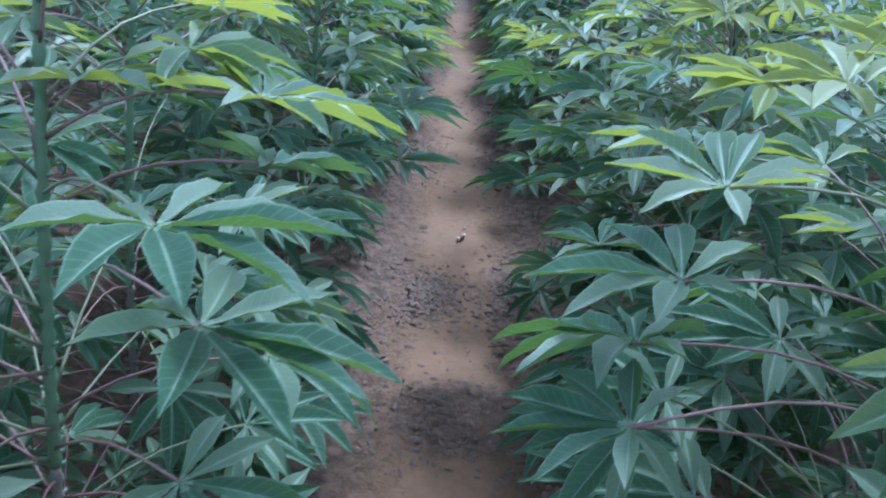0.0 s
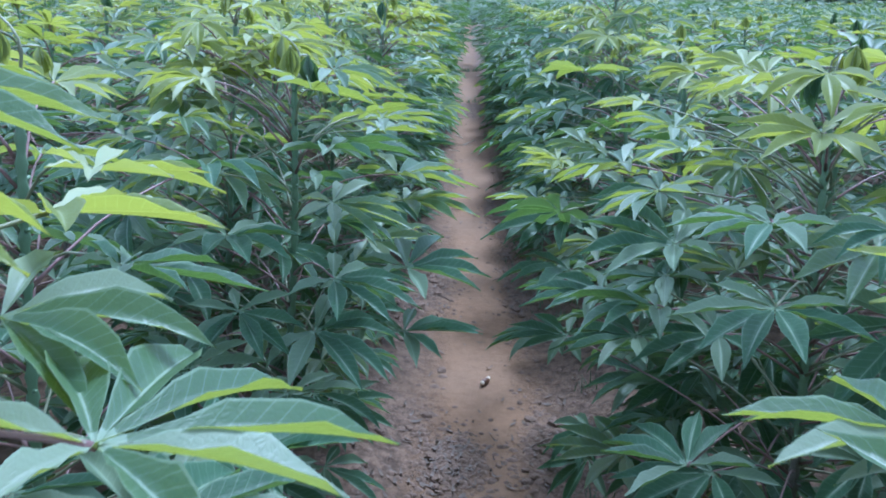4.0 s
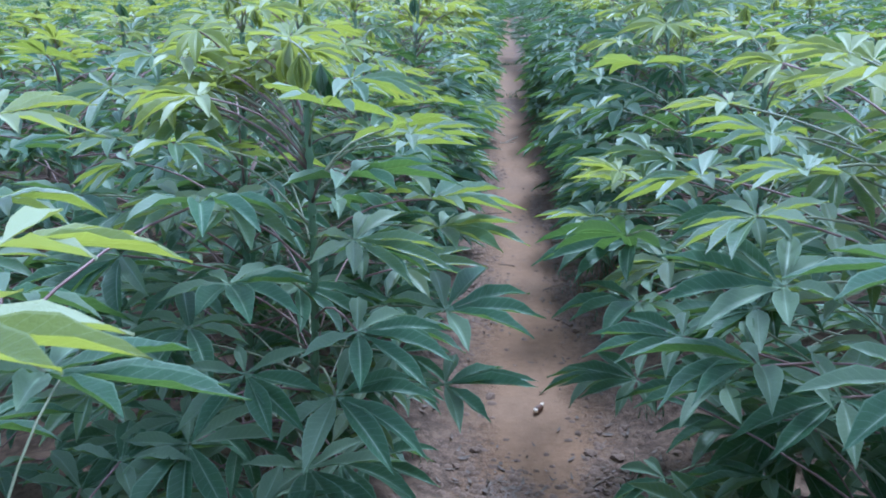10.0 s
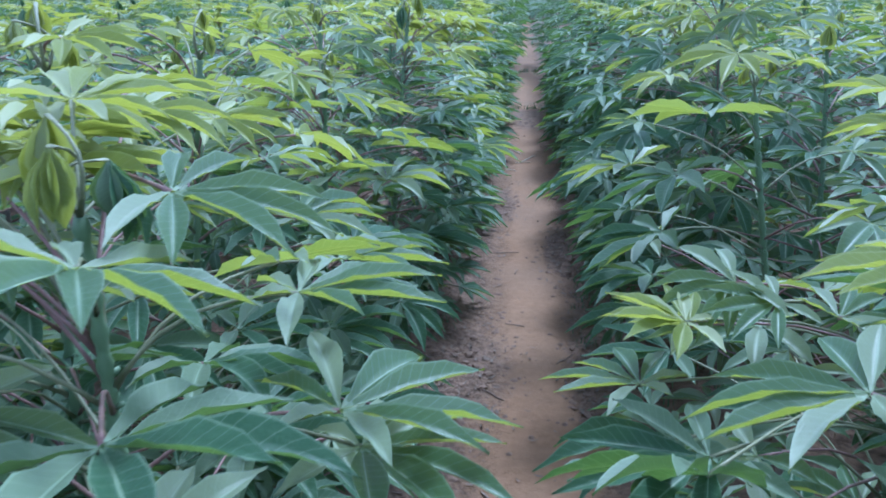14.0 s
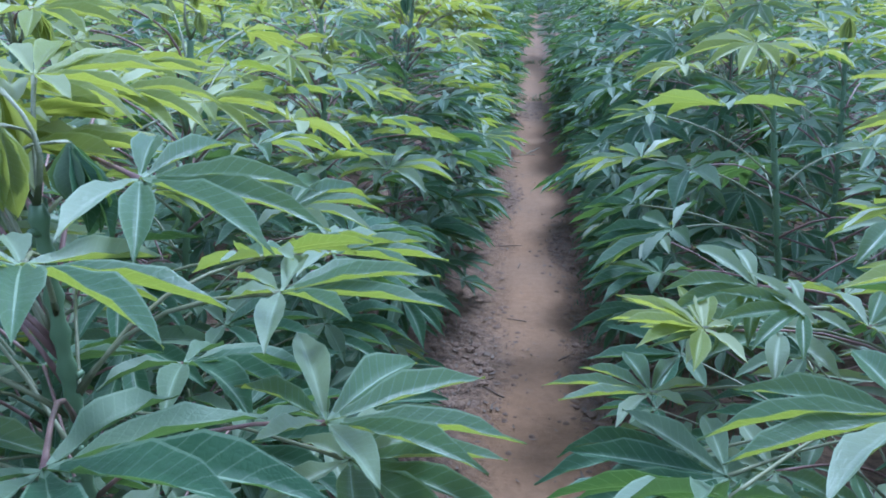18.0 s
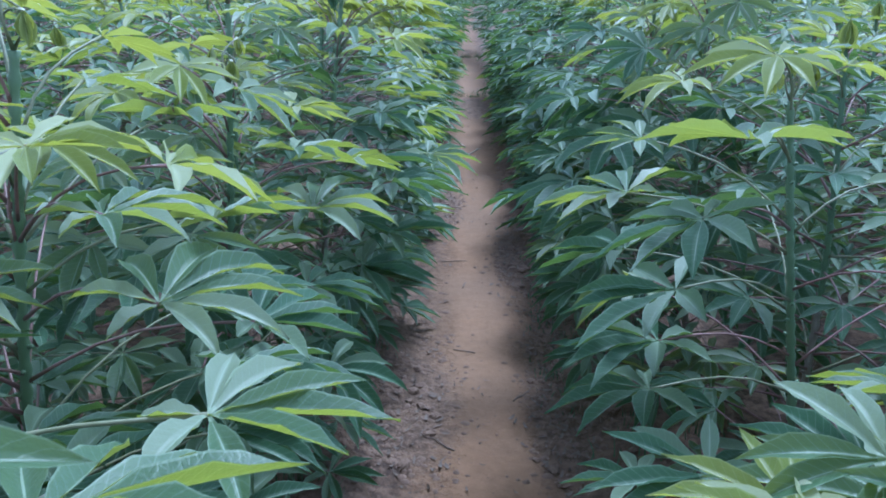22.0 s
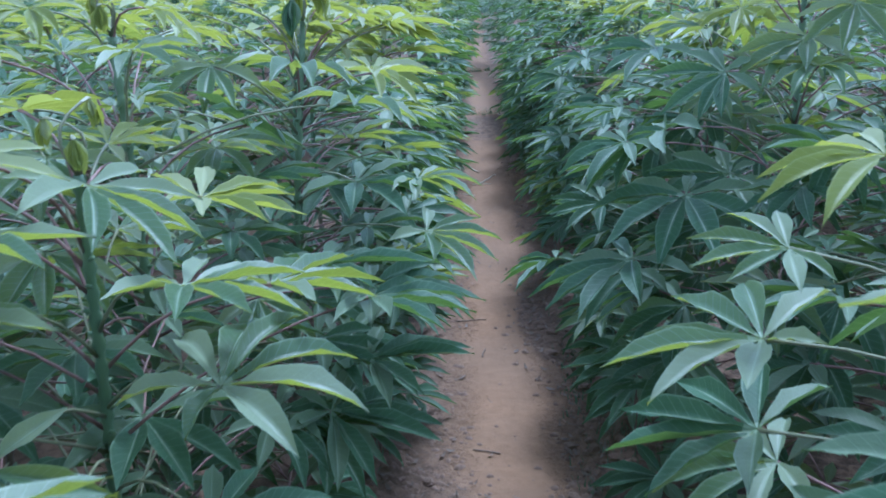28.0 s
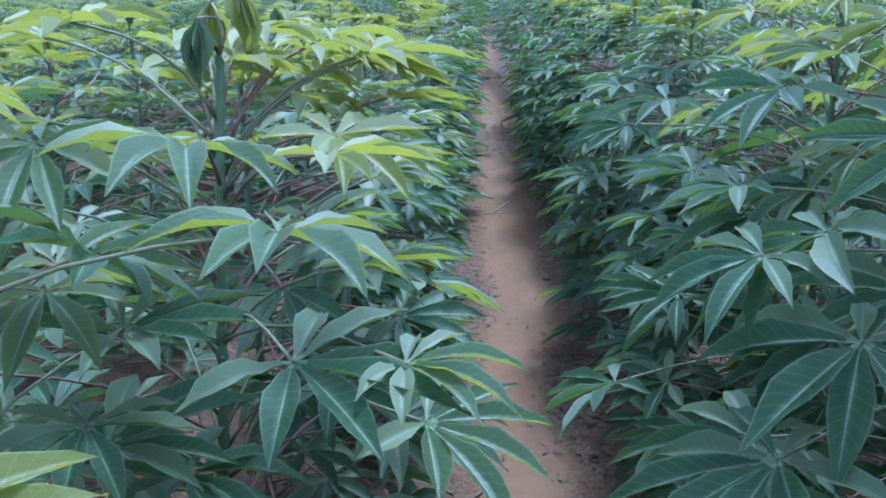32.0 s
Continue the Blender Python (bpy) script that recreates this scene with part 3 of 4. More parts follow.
cassava((-0.68, 4.25), (-0.6, 4.22, 1.42), [
    (-0.21, 4.21, 0.86, 0.183, "m", 0, 4), (-0.6, 4.28, 1.31, 0.116, "f", 0, 0), (-0.27, 4.15, 1.06, 0.18, "m", 0, 6)], 6, placed=[
    (-0.476, 3.822, 1.274, 0.166, "f", 114, 26, -10, 301), (-0.411, 4.008, 1.21, 0.17, "y", 57, 10, 6, 314), (-0.211, 4.258, 0.979, 0.196, "m", 99, 8, 5, 364),
    (-0.233, 4.33, 1.297, 0.159, "f", 166, -1, -12, 348), (-0.461, 4.441, 1.241, 0.155, "m", 155, -6, -33, 301), (-0.493, 4.546, 1.11, 0.178, "m", 80, 1, 8, 304)])
cassava((-0.5, 4.76), (-0.4, 4.74, 1.42), [
    (-0.22, 4.51, 1.33, 0.116, "y", 0, 0), (-0.43, 4.52, 0.92, 0.183, "m", 0, 2), (-0.54, 4.63, 1.47, 0.124, "y", 0, 4), (-0.18, 4.66, 0.91, 0.171, "m", 0, 4),
    (-0.27, 4.69, 0.96, 0.171, "m", 0, 4), (-0.22, 4.69, 1.14, 0.145, "f", 0, 4), (-0.13, 4.37, 1.15, 0.124, "f", 0, 4), (-0.72, 4.9, 1.44, 0.122, "y", 150, 1),
    (-0.4, 4.9, 1.44, 0.122, "y", 0, 1), (-0.27, 4.9, 1.39, 0.122, "y", 0, 3), (-0.2, 4.9, 1.34, 0.122, "y", 0, 3), (-0.23, 4.92, 1.21, 0.116, "f", 0, 6),
    (-0.4, 4.8, 1.41, 0.112, "y", -20, 14), (-0.31, 4.85, 1.42, 0.112, "y", 0, 10), (-0.47, 4.9, 1.44, 0.112, "y", 15, 18), (-0.26, 4.8, 1.32, 0.112, "y", -20, 14),
    (-0.56, 4.85, 1.39, 0.112, "y", 0, 10), (-0.34, 4.9, 1.35, 0.112, "y", 15, 18),
    (-0.39, 4.99, 1.38, 0.139, "y", -3, 11), (-0.22, 4.88, 1.41, 0.134, "y", -11, 6), (-0.30, 5.02, 1.43, 0.125, "y", -28, 6), (-0.38, 5.19, 1.42, 0.137, "y", 12, 18), (-0.54, 4.96, 1.42, 0.137, "y", -30, 16), (-0.47, 4.93, 1.39, 0.138, "y", 21, 4), (-0.23, 4.87, 1.40, 0.132, "y", -8, 15)], 7, placed=[
    (-0.248, 4.398, 1.138, 0.199, "m", 118, 6, 3, 349), (-0.363, 4.483, 1.344, 0.179, "f", 157, -1, -10, 324), (-0.122, 4.501, 1.008, 0.179, "f", 110, 19, 5, 331),
    (-0.245, 4.692, 1.32, 0.162, "y", 130, 22, 1, 362)])
cassava((0.74, 1.1), (0.66, 1.12, 1.36), [
    (0.27, 1.02, 0.91, 0.166, "m", 0, 10), (0.5, 1.18, 0.97, 0.166, "m", 0, 10), (0.42, 1.25, 1.31, 0.144, "y", 0, 7), (0.52, 1.26, 1.32, 0.16, "y", 20, 5),
    (0.62, 1.32, 1.35, 0.144, "y", 60, 3)], 8, placed=[
    (0.235, 0.92, 0.983, 0.171, "m", -52, 22, -9, 371), (0.297, 0.991, 1.246, 0.167, "f", 2, -6, -12, 308), (0.287, 1.022, 1.119, 0.208, "m", -53, 8, -8, 352),
    (0.262, 1.058, 1.011, 0.221, "m", -50, 21, 8, 360), (0.31, 1.161, 1.236, 0.152, "f", -40, 9, 0, 352)])
cassava((0.74, 2.12), (0.66, 2.16, 1.36), [
    (0.61, 1.79, 1.21, 0.113, "m", 0, 10), (0.46, 2, 0.95, 0.166, "m", 0, 12), (0.38, 2.2, 1.16, 0.141, "m", 0, 12), (0.51, 2.22, 1.13, 0.131, "f", 0, 10),
    (0.47, 2.36, 1.26, 0.105, "f", 0, 10), (0.27, 2.49, 0.72, 0.154, "m", 0, 12), (0.38, 2.4, 1.305, 0.105, "y", 0, 5), (0.55, 2.66, 1.35, 0.105, "y", 0, 7),
    (0.62, 2.52, 1.38, 0.116, "y", 20, 8), (0.7, 2.6, 1.36, 0.116, "y", 60, 8), (0.6, 2.4, 1.35, 0.116, "y", -20, 8), (0.74, 3, 1.26, 0.105, "y", 0, 5),
    (0.29, 2.22, 0.94, 0.16, "m", 0, 14)], 9, fill=150, placed=[
    (0.348, 1.735, 0.848, 0.173, "m", -15, 8, -6, 359), (0.463, 1.792, 1.084, 0.172, "m", -147, 9, 6, 347), (0.437, 1.793, 1.213, 0.148, "m", -111, 6, 3, 358),
    (0.35, 1.939, 1.288, 0.106, "f", -45, 9, -4, 358), (0.37, 2.021, 1.108, 0.191, "m", -50, -2, -11, 358), (0.359, 2.043, 0.975, 0.188, "m", -112, -6, 6, 345),
    (0.356, 2.117, 1.181, 0.151, "f", -127, 16, 13, 314), (0.406, 2.248, 1.277, 0.146, "f", -49, -5, -3, 324), (0.353, 2.438, 1.167, 0.17, "f", -71, 21, -5, 367)])
cassava((0.66, 2.9), (0.6, 2.92, 1.3), [
    (0.26, 2.6, 0.99, 0.194, "m", 0, 8), (0.38, 2.85, 1.06, 0.17, "f", 0, 8), (0.243, 2.72, 1.114, 0.105, "y", 0, -6), (0.32, 3.16, 0.87, 0.17, "m", 0, 10),
    (0.365, 2.75, 1.135, 0.106, "f", 0, 4), (0.445, 2.75, 1.115, 0.111, "f", 160, 3), (0.32, 2.79, 1.145, 0.128, "f", 0, 10)], 10, fill=64, placed=[
    (0.231, 2.495, 1.034, 0.183, "m", -63, 25, 31, 354), (0.267, 2.514, 0.883, 0.208, "m", -117, 1, 1, 354), (0.248, 2.599, 0.664, 0.183, "m", -71, 13, 10, 327),
    (0.239, 2.694, 0.954, 0.184, "m", -101, 13, 6, 369), (0.199, 2.767, 0.998, 0.138, "f", -42, 7, -4, 356), (0.268, 2.805, 1.072, 0.129, "y", -50, -4, 0, 359)])
cassava((0.8, 3.73), (0.57, 3.71, 1.3), [
    (0.324, 3.783, 1.208, 0.112, "f", 0, 6), (0.37, 3.7, 1.33, 0.109, "y", 0, 10), (0.64, 3.66, 1.37, 0.116, "y", 150, 13)], 11, fill=20, placed=[
    (0.395, 3.4, 1.285, 0.213, "f", 13, 9, -2, 358), (0.353, 3.433, 1.151, 0.181, "m", -123, 21, 10, 358), (0.347, 3.506, 1.002, 0.203, "m", -78, 26, -11, 319),
    (0.331, 3.534, 0.793, 0.186, "m", -96, 16, 5, 369), (0.343, 3.559, 0.879, 0.205, "m", -110, 6, 7, 338), (0.497, 3.613, 1.388, 0.16, "y", -132, 17, -12, 350),
    (0.307, 3.781, 1.098, 0.212, "f", -53, 13, -11, 352), (0.315, 3.783, 0.978, 0.209, "m", -42, 24, -12, 371)])
cassava((0.82, 4.86), (0.75, 4.93, 1.62), [
    (0.31, 4.66, 1.16, 0.164, "m", 0, 14), (0.46, 4.67, 0.64, 0.207, "m", 0, 14), (0.36, 4.76, 0.83, 0.207, "m", 0, 14), (0.58, 4.79, 1.06, 0.207, "m", 0, 12),
    (0.33, 4.84, 1.21, 0.131, "m", 0, 12), (0.55, 4.82, 1.29, 0.136, "m", 0, 14),
    (0.44, 4.62, 0.34, 0.17, "m", 20, 16), (0.42, 4.86, 0.48, 0.18, "m", -20, 18), (0.45, 5.04, 0.30, 0.16, "m", 0, 16), (0.41, 5.10, 0.62, 0.18, "m", 10, 20)], 12, fill=100, placed=[
    (0.313, 4.544, 0.932, 0.229, "m", -116, 22, 5, 350), (0.442, 4.643, 1.045, 0.252, "m", -152, 21, -1, 306), (0.516, 4.685, 1.307, 0.163, "m", -96, 28, -29, 364),
    (0.4, 4.689, 1.183, 0.221, "m", -96, 35, 9, 360), (0.427, 4.974, 1.336, 0.169, "m", -113, 20, -8, 359)])
cassava((0.78, 5.45), (0.7, 5.42, 1.42), [
    (0.75, 4.99, 0.95, 0.207, "m", 0, 12), (0.28, 5.12, 1.3, 0.131, "m", 0, 12), (0.36, 5.21, 1.15, 0.164, "m", 0, 12), (0.22, 5.16, 1.25, 0.122, "m", 0, 14),
    (0.42, 5.32, 0.36, 0.17, "m", -15, 16), (0.41, 5.48, 0.55, 0.18, "m", 10, 20), (0.43, 5.66, 0.33, 0.17, "m", 0, 16), (0.40, 5.62, 0.75, 0.18, "m", 15, 18)], 13, fill=100, placed=[
    (0.216, 5.133, 0.729, 0.186, "m", -101, 23, 13, 355)])


# ---- the rest of the field ----
def stalked_leaf(age, seed, reach, rows=6):
    """A leaf with its own stalk in one mesh, for plants farther from the path; the stalk runs back and down from the hub."""
    v, f, uv = leaf_verts(seed, rows=rows, cols=3, broad=0.215)
    sv, sf = tube([Vector(STALK) * reach * t + Vector((0, 0, 0.1 * math.sin(math.pi * t))) for t in (0, 0.3, 0.65, 1.0)], (0.018, 0.015, 0.016, 0.024), 5 if rows > 4 else 4)
    n = len(f)
    me = mesh_object("stalked_leaf", v + sv, f + [tuple(i + len(v) for i in q) for q in sf], LEAF[age], False, uv + [(0.5, 0.5)] * len(sv))
    me.materials.append(PETIOLE if seed % 2 else PETIOLE_GREEN)
    for poly in list(me.polygons)[n:]:
        poly.material_index = 1
    return me


STALK = (0, -1.75, -0.65)
FIELD_LEAVES = {(age, reach): [stalked_leaf(age, s, reach) for s in range(51, 54)] for age in LEAF for reach in (1.0, 0.6, 0.25)}
BACK_LEAVES = {(age, reach): [stalked_leaf(age, s, reach, 4) for s in range(51, 54)] for age in LEAF for reach in (1.0, 0.6, 0.25)}


def leaf_plan(seed, height, at, count, rng, side=0, lush=False):
    """Where the leaves of a field plant sit: pose and age, spiralling up the stem; side: which way (-1, 1) a plant at the path's edge turns to the light."""
    young, fresh = (0.93, 0.81) if lush else (0.975, 0.92)
    for k in range(count):
        q = (k + 0.5) / count
        foot = at(min((0.10 + (height - 0.10) * q) / height, 0.985))
        az = k * 137.5 + seed * 47 + rng.uniform(-18, 18)
        droop = rng.uniform(-2, 24) - 20 * q ** 3
        if side:
            az += 0.5 * ((100 * side - az + 180) % 360 - 180)
            droop += 6 if side > 0 else 14
        size = (0.195 - 0.070 * max(q - 0.6, 0) / 0.4) * rng.uniform(0.82, 1.15)
        m = leaf_pose((0, 0, 0), az, droop, rng.uniform(-14, 14), size, rng.uniform(-4, 8))
        reach = 1.0 if q < 0.78 else 0.6 if q < 0.9 else 0.25
        m = Matrix.Translation(foot - m @ (Vector(STALK) * reach)) @ m
        yield m, reach, "young" if q > young else "fresh" if q > fresh or rng.random() < 0.10 else "mature"


def field_plant(seed, height, lean, single=True, side=0, lush=False):
    """A whole plant for the rows, standing at the origin; single: each leaf a part of its own."""
    rng = random.Random(seed)
    plant = new("cassava_plant")
    plant.matrix_basis = Matrix.Identity(4)
    tagged(plant, "leafy green cassava plant in the field rows", "plant", "cassava plants")
    at = stem_part(plant, (0, 0, -0.02), (lean, 0.02, height), rng)
    crown = {}
    for m, reach, age in leaf_plan(seed, height, at, (60 if side > 0 else 80) if side else 54, rng, side=side, lush=lush):
        me = rng.choice((FIELD_LEAVES if single else BACK_LEAVES)[age, reach])
        if single:
            part("leaf", me, plant, m)
        else:
            crown.setdefault(age, []).append((me, m))
    for age, some in crown.items():
        bm = bmesh.new()
        for me, m in some:
            first = len(bm.verts)
            bm.from_mesh(me)
            bm.verts.ensure_lookup_table()
            bmesh.ops.transform(bm, matrix=m, verts=bm.verts[first:])
        me = bpy.data.meshes.new("crown")
        bm.to_mesh(me)
        bm.free()
        me.materials.append(LEAF[age])
        me.materials.append(PETIOLE)
        part({"mature": "lower_crown", "fresh": "upper_crown", "young": "top_crown"}[age], me, plant, None, {"mature": "dark green lower leaves", "fresh": "mid-green upper leaves", "young": "yellow-green top leaves"}[age])
    tip = at(1.0)
    part("shoot_leaf", SHUT_LEAVES["mature" if seed == 102 else "young"][seed % 2], plant, leaf_pose(tip + Vector((0, 0, 0.05)), seed * 50, 0, 0, 0.085), "folded young leaf hanging at the tip")
    return plant


rng = random.Random(77)
edge_spots, near_spots, back_spots = {-1: [], 1: []}, [], []
for side, first in ((-1, -0.55), (1, 0.76)):
    for row in range(5):
        x0 = first + side * 0.93 * row
        y = (5.40 if side < 0 else 6.05) if row == 0 else 0.2 + 0.37 * (row % 2) + 0.9 * max(row - 2, 0)
        while y < (12.6 if row < 2 else 10.5):
            inward = 0 if row else -side * 0.02 if y > 8.5 else side * (0.10 if y < 6 else 0.06)
            (edge_spots[side] if row == 0 else near_spots if row < 2 else back_spots).append((x0 + inward + rng.uniform(-0.07, 0.07), y + rng.uniform(-0.08, 0.08)))
            y += 0.72
# the first three are added out of view to shade the nearest leaves
near_spots += [(-0.78, 0.42), (0.92, 0.28), (0.98, 0.72), (0.98, 4.3), (1.04, 1.62), (0.92, 2.55)]
# unseen plants behind the start, added for the light they bounce
back_spots += [(x, y) for x in (-0.62, 0.85, -1.5, 1.7) for y in (-1.6, -0.75)]
# the rows on one hand of the path carry more young growth than those on the other
for spots, single, side, lush in ((edge_spots[-1], True, 1, True), (edge_spots[1], True, -1, False), ([p for p in near_spots if p[0] < 0], True, 0, True), ([p for p in near_spots if p[0] > 0], True, 0, False), ([p for p in back_spots if p[0] < 0], False, 0, True), ([p for p in back_spots if p[0] > 0], False, 0, False)):
    models = [field_plant(s, h, l, single, side, lush) for s, h, l in ((101, 1.28, 0.04), (102, 1.34, -0.03), (103, 1.18, 0.02), (104, 1.31, -0.05))]
    for i, (x, y) in enumerate(spots):
        spin = pose(x, y, ground_height(x, y), 0, 0, rng.uniform(-20, 20) if side else rng.uniform(-45, 45))
        if i < len(models):
            models[i].matrix_basis = spin
        else:
            copy_thing(models[i % len(models)], spin)


def far_field():
    """All the plants beyond, too many to count, in one mesh for each age of leaf."""
    rng = random.Random(5)
    nrng = np.random.default_rng(5)
    sheets = {(age, plain): [] for age in LEAF for plain in (0, 1)}
    stalks = []
    for side, first in ((-1, -0.58), (1, 0.81)):
        for row in range(26):
            x0 = first + side * 0.93 * row
            y = -2.6 + 0.37 * (row % 2)
            while y < 46:
                planted = row < 5 and (row < 2 or y > 0.15 + 0.9 * max(row - 2, 0)) and y < (13.0 if row < 2 else 11.0)
                if not planted and abs(x0) < max(0.72 * y + 2, 7.6):
                    # the first rows lean in over the path farther on
                    inward = -side * min(max(y - 12.5, 0) * 0.025, 0.18) if row == 0 else 0
                    stalks.append((x0 + inward + rng.uniform(-0.1, 0.1), y + rng.uniform(-0.1, 0.1)))
                y += 0.74 if y < 22 else 0.95
    # finer blades for the plants that can be told apart, plainer ones far off
    blades = [tuple(np.array(a) for a in leaf_verts(61, rows=4, cols=3, broad=0.20)), tuple(np.array(a) for a in leaf_verts(61, rows=3, cols=2, broad=0.22))]
    for x, y in stalks:
        h = rng.uniform(1.18, 1.42) if y < 14 else rng.uniform(1.30, 1.70)
        g = ground_height(x, y) if y < 14 else 0.04
        n = 34 if 5 < y < 20 and abs(x) < 0.6 * y + 1 else 20 if y < 30 else 14
        plain = 0 if 5 < y < 18 and abs(x) < 0.6 * y + 1 else 1
        start = rng.uniform(0, 360)
        for k in range(n):
            q = (k + 0.5) / n
            if y > 20 and q < 0.3:
                continue
            az = start + k * 137.5 + rng.uniform(-18, 18)
            if -0.9 < x < 1.1:
                az += 0.42 * (((90 if x < 0.1 else -90) - az + 180) % 360 - 180)
            az = radians(az)
            z = g + 0.36 + (h - 0.36) * q ** 0.9
            long = 0.36 * (1.08 - 0.82 * q ** 5) * rng.uniform(0.8, 1.15)
            rise = radians(rng.uniform(6, 24) + 30 * q ** 3)
            hub = (x + math.sin(az) * math.cos(rise) * long, y + math.cos(az) * math.cos(rise) * long, z + math.sin(rise) * long)
            age = "young" if q > (0.93 if x < 0 else 0.985) else "fresh" if q > (0.82 if x < 0 else 0.93) else "mature"
            m = np.array(leaf_pose(hub, math.degrees(az), rng.uniform(-4, 20), rng.uniform(-16, 16), (0.20 - 0.08 * max(q - 0.6, 0) / 0.4) * rng.uniform(0.8, 1.15), rng.uniform(-4, 8)))
            sheets[age, plain].append(blades[plain][0] @ m[:3, :3].T + m[:3, 3])
    for (age, plain), some in sheets.items():
        lv, lf, lu = blades[plain]
        verts = np.concatenate(some)
        faces = np.concatenate([lf + i * len(lv) for i in range(len(some))])
        me = bpy.data.meshes.new("cassava_field")
        me.vertices.add(len(verts))
        me.vertices.foreach_set("co", verts.astype(np.float32).ravel())
        me.loops.add(faces.size)
        me.loops.foreach_set("vertex_index", faces.astype(np.int32).ravel())
        me.polygons.add(len(faces))
        me.polygons.foreach_set("loop_start", np.arange(0, faces.size, 4, dtype=np.int32))
        me.polygons.foreach_set("use_smooth", np.ones(len(faces), dtype=bool))
        layer = me.uv_layers.new(name="lobe")
        layer.data.foreach_set("uv", np.tile(lu[lf.ravel()], (len(some), 1)).astype(np.float32).ravel())
        me.materials.append(LEAF[age])
        me.update()
        me.validate()
        ob = new("cassava_field", me)
        tagged(ob, {"mature": "dark green foliage of distant cassava rows", "fresh": "mid-green foliage of distant cassava rows", "young": "yellow-green tops of distant cassava rows"}[age], "crop", kind="stuff")


far_field()


# ---- on the ground ----
def lumps(name, count, place, size, mat, seed, flat=0.7):
    """Many small uneven lumps of soil in one mesh."""
    rng = random.Random(seed)
    verts, faces = [], []
    for _ in range(count):
        x, y = place(rng)
        r = size[0] + (size[1] - size[0]) * rng.random() ** 3
        z, n, spin = ground_height(x, y), len(verts), rng.uniform(0, 6.3)
        long = rng.uniform(0.8, 1.6)
        for k in range(6):
            a = spin + k * math.pi / 3
            rr = r * rng.uniform(0.75, 1.15)
            verts.append((x + rr * long * math.cos(a), y + rr * math.sin(a), z - 0.2 * r + rng.uniform(0, 0.3) * r))
        for k in range(3):
            a = spin + k * math.pi * 2 / 3 + 0.4
            rr = r * rng.uniform(0.4, 0.6)
            verts.append((x + rr * long * math.cos(a), y + rr * math.sin(a), z + flat * r * rng.uniform(0.8, 1.2)))
        for k in range(3):
            t0, t1 = n + 6 + k, n + 6 + (k + 1) % 3
            b0, b1, b2 = n + 2 * k, n + 2 * k + 1, n + (2 * k + 2) % 6
            faces += [(b0, b1, t0), (b1, b2, t1, t0)]
        faces.append((n + 6, n + 7, n + 8))
    return mesh_object(name, verts, faces, mat)


def verge(rng):
    """A spot on the loose soil along either side of the path, in patches."""
    if rng.random() < 0.42:
        cx, cy, rx, ry = rng.choice(LOOSE[:7])
        return cx + rx * rng.gauss(0, 0.6), cy + ry * rng.gauss(0, 0.6)
    while True:
        y = rng.uniform(1.2, 14)
        side = rng.choice((-1, 1))
        x = 0.115 + side * (0.15 + 0.42 * rng.random() ** 0.8)
        if noise.noise(Vector((x * 2.2, y * 1.6, 9.0))) + rng.uniform(-0.35, 0.35) > 0.02:
            return x, y


def trodden(rng):
    return 0.115 + rng.gauss(0, 0.11), rng.uniform(1.5, 12)


tagged(lumps("soil_clods", 13000, verge, (0.002, 0.016), CLOD, 3, 0.55), "dark brown clods of loose soil beside the path", "soil", kind="stuff")
tagged(lumps("soil_crumbs", 260, trodden, (0.0015, 0.006), CLOD, 4), "small dark crumbs scattered on the path", "soil", kind="stuff")


def clod(seed):
    """One lump of dug soil, uneven and half sunk, of about unit radius."""
    rng = random.Random(seed)
    verts, faces = [], []
    for ring, (z, r) in enumerate(((-0.35, 0.8), (0.12, 1.0), (0.5, 0.72))):
        for k in range(7):
            a = 2 * math.pi * (k + 0.5 * ring) / 7
            rr = r * rng.uniform(0.78, 1.2)
            verts.append((1.25 * rr * math.cos(a), rr * math.sin(a), z + rng.uniform(-0.12, 0.12)))
    verts.append((rng.uniform(-0.2, 0.2), rng.uniform(-0.2, 0.2), 0.68))
    for ring in (0, 7):
        for k in range(7):
            n = (k + 1) % 7
            faces.append((ring + k, ring + n, ring + 7 + n, ring + 7 + k))
    faces += [(14 + k, 14 + (k + 1) % 7, 21) for k in range(7)]
    return mesh_object("clod", verts, faces, CLOD, False, smooth=False)


CLODS = [clod(s) for s in range(400, 408)]
rng = random.Random(31)
for _ in range(240):
    x, y = verge(rng)
    while not 1.6 < y < 9 or abs(x - 0.115) < 0.13:
        x, y = verge(rng)
    part("clod", rng.choice(CLODS), ground, pose(x, y, ground_height(x, y) + 0.002, rng.uniform(-12, 12), rng.uniform(-12, 12), rng.uniform(0, 360)) @ Matrix.Scale(0.009 + 0.014 * rng.random() ** 2, 4))


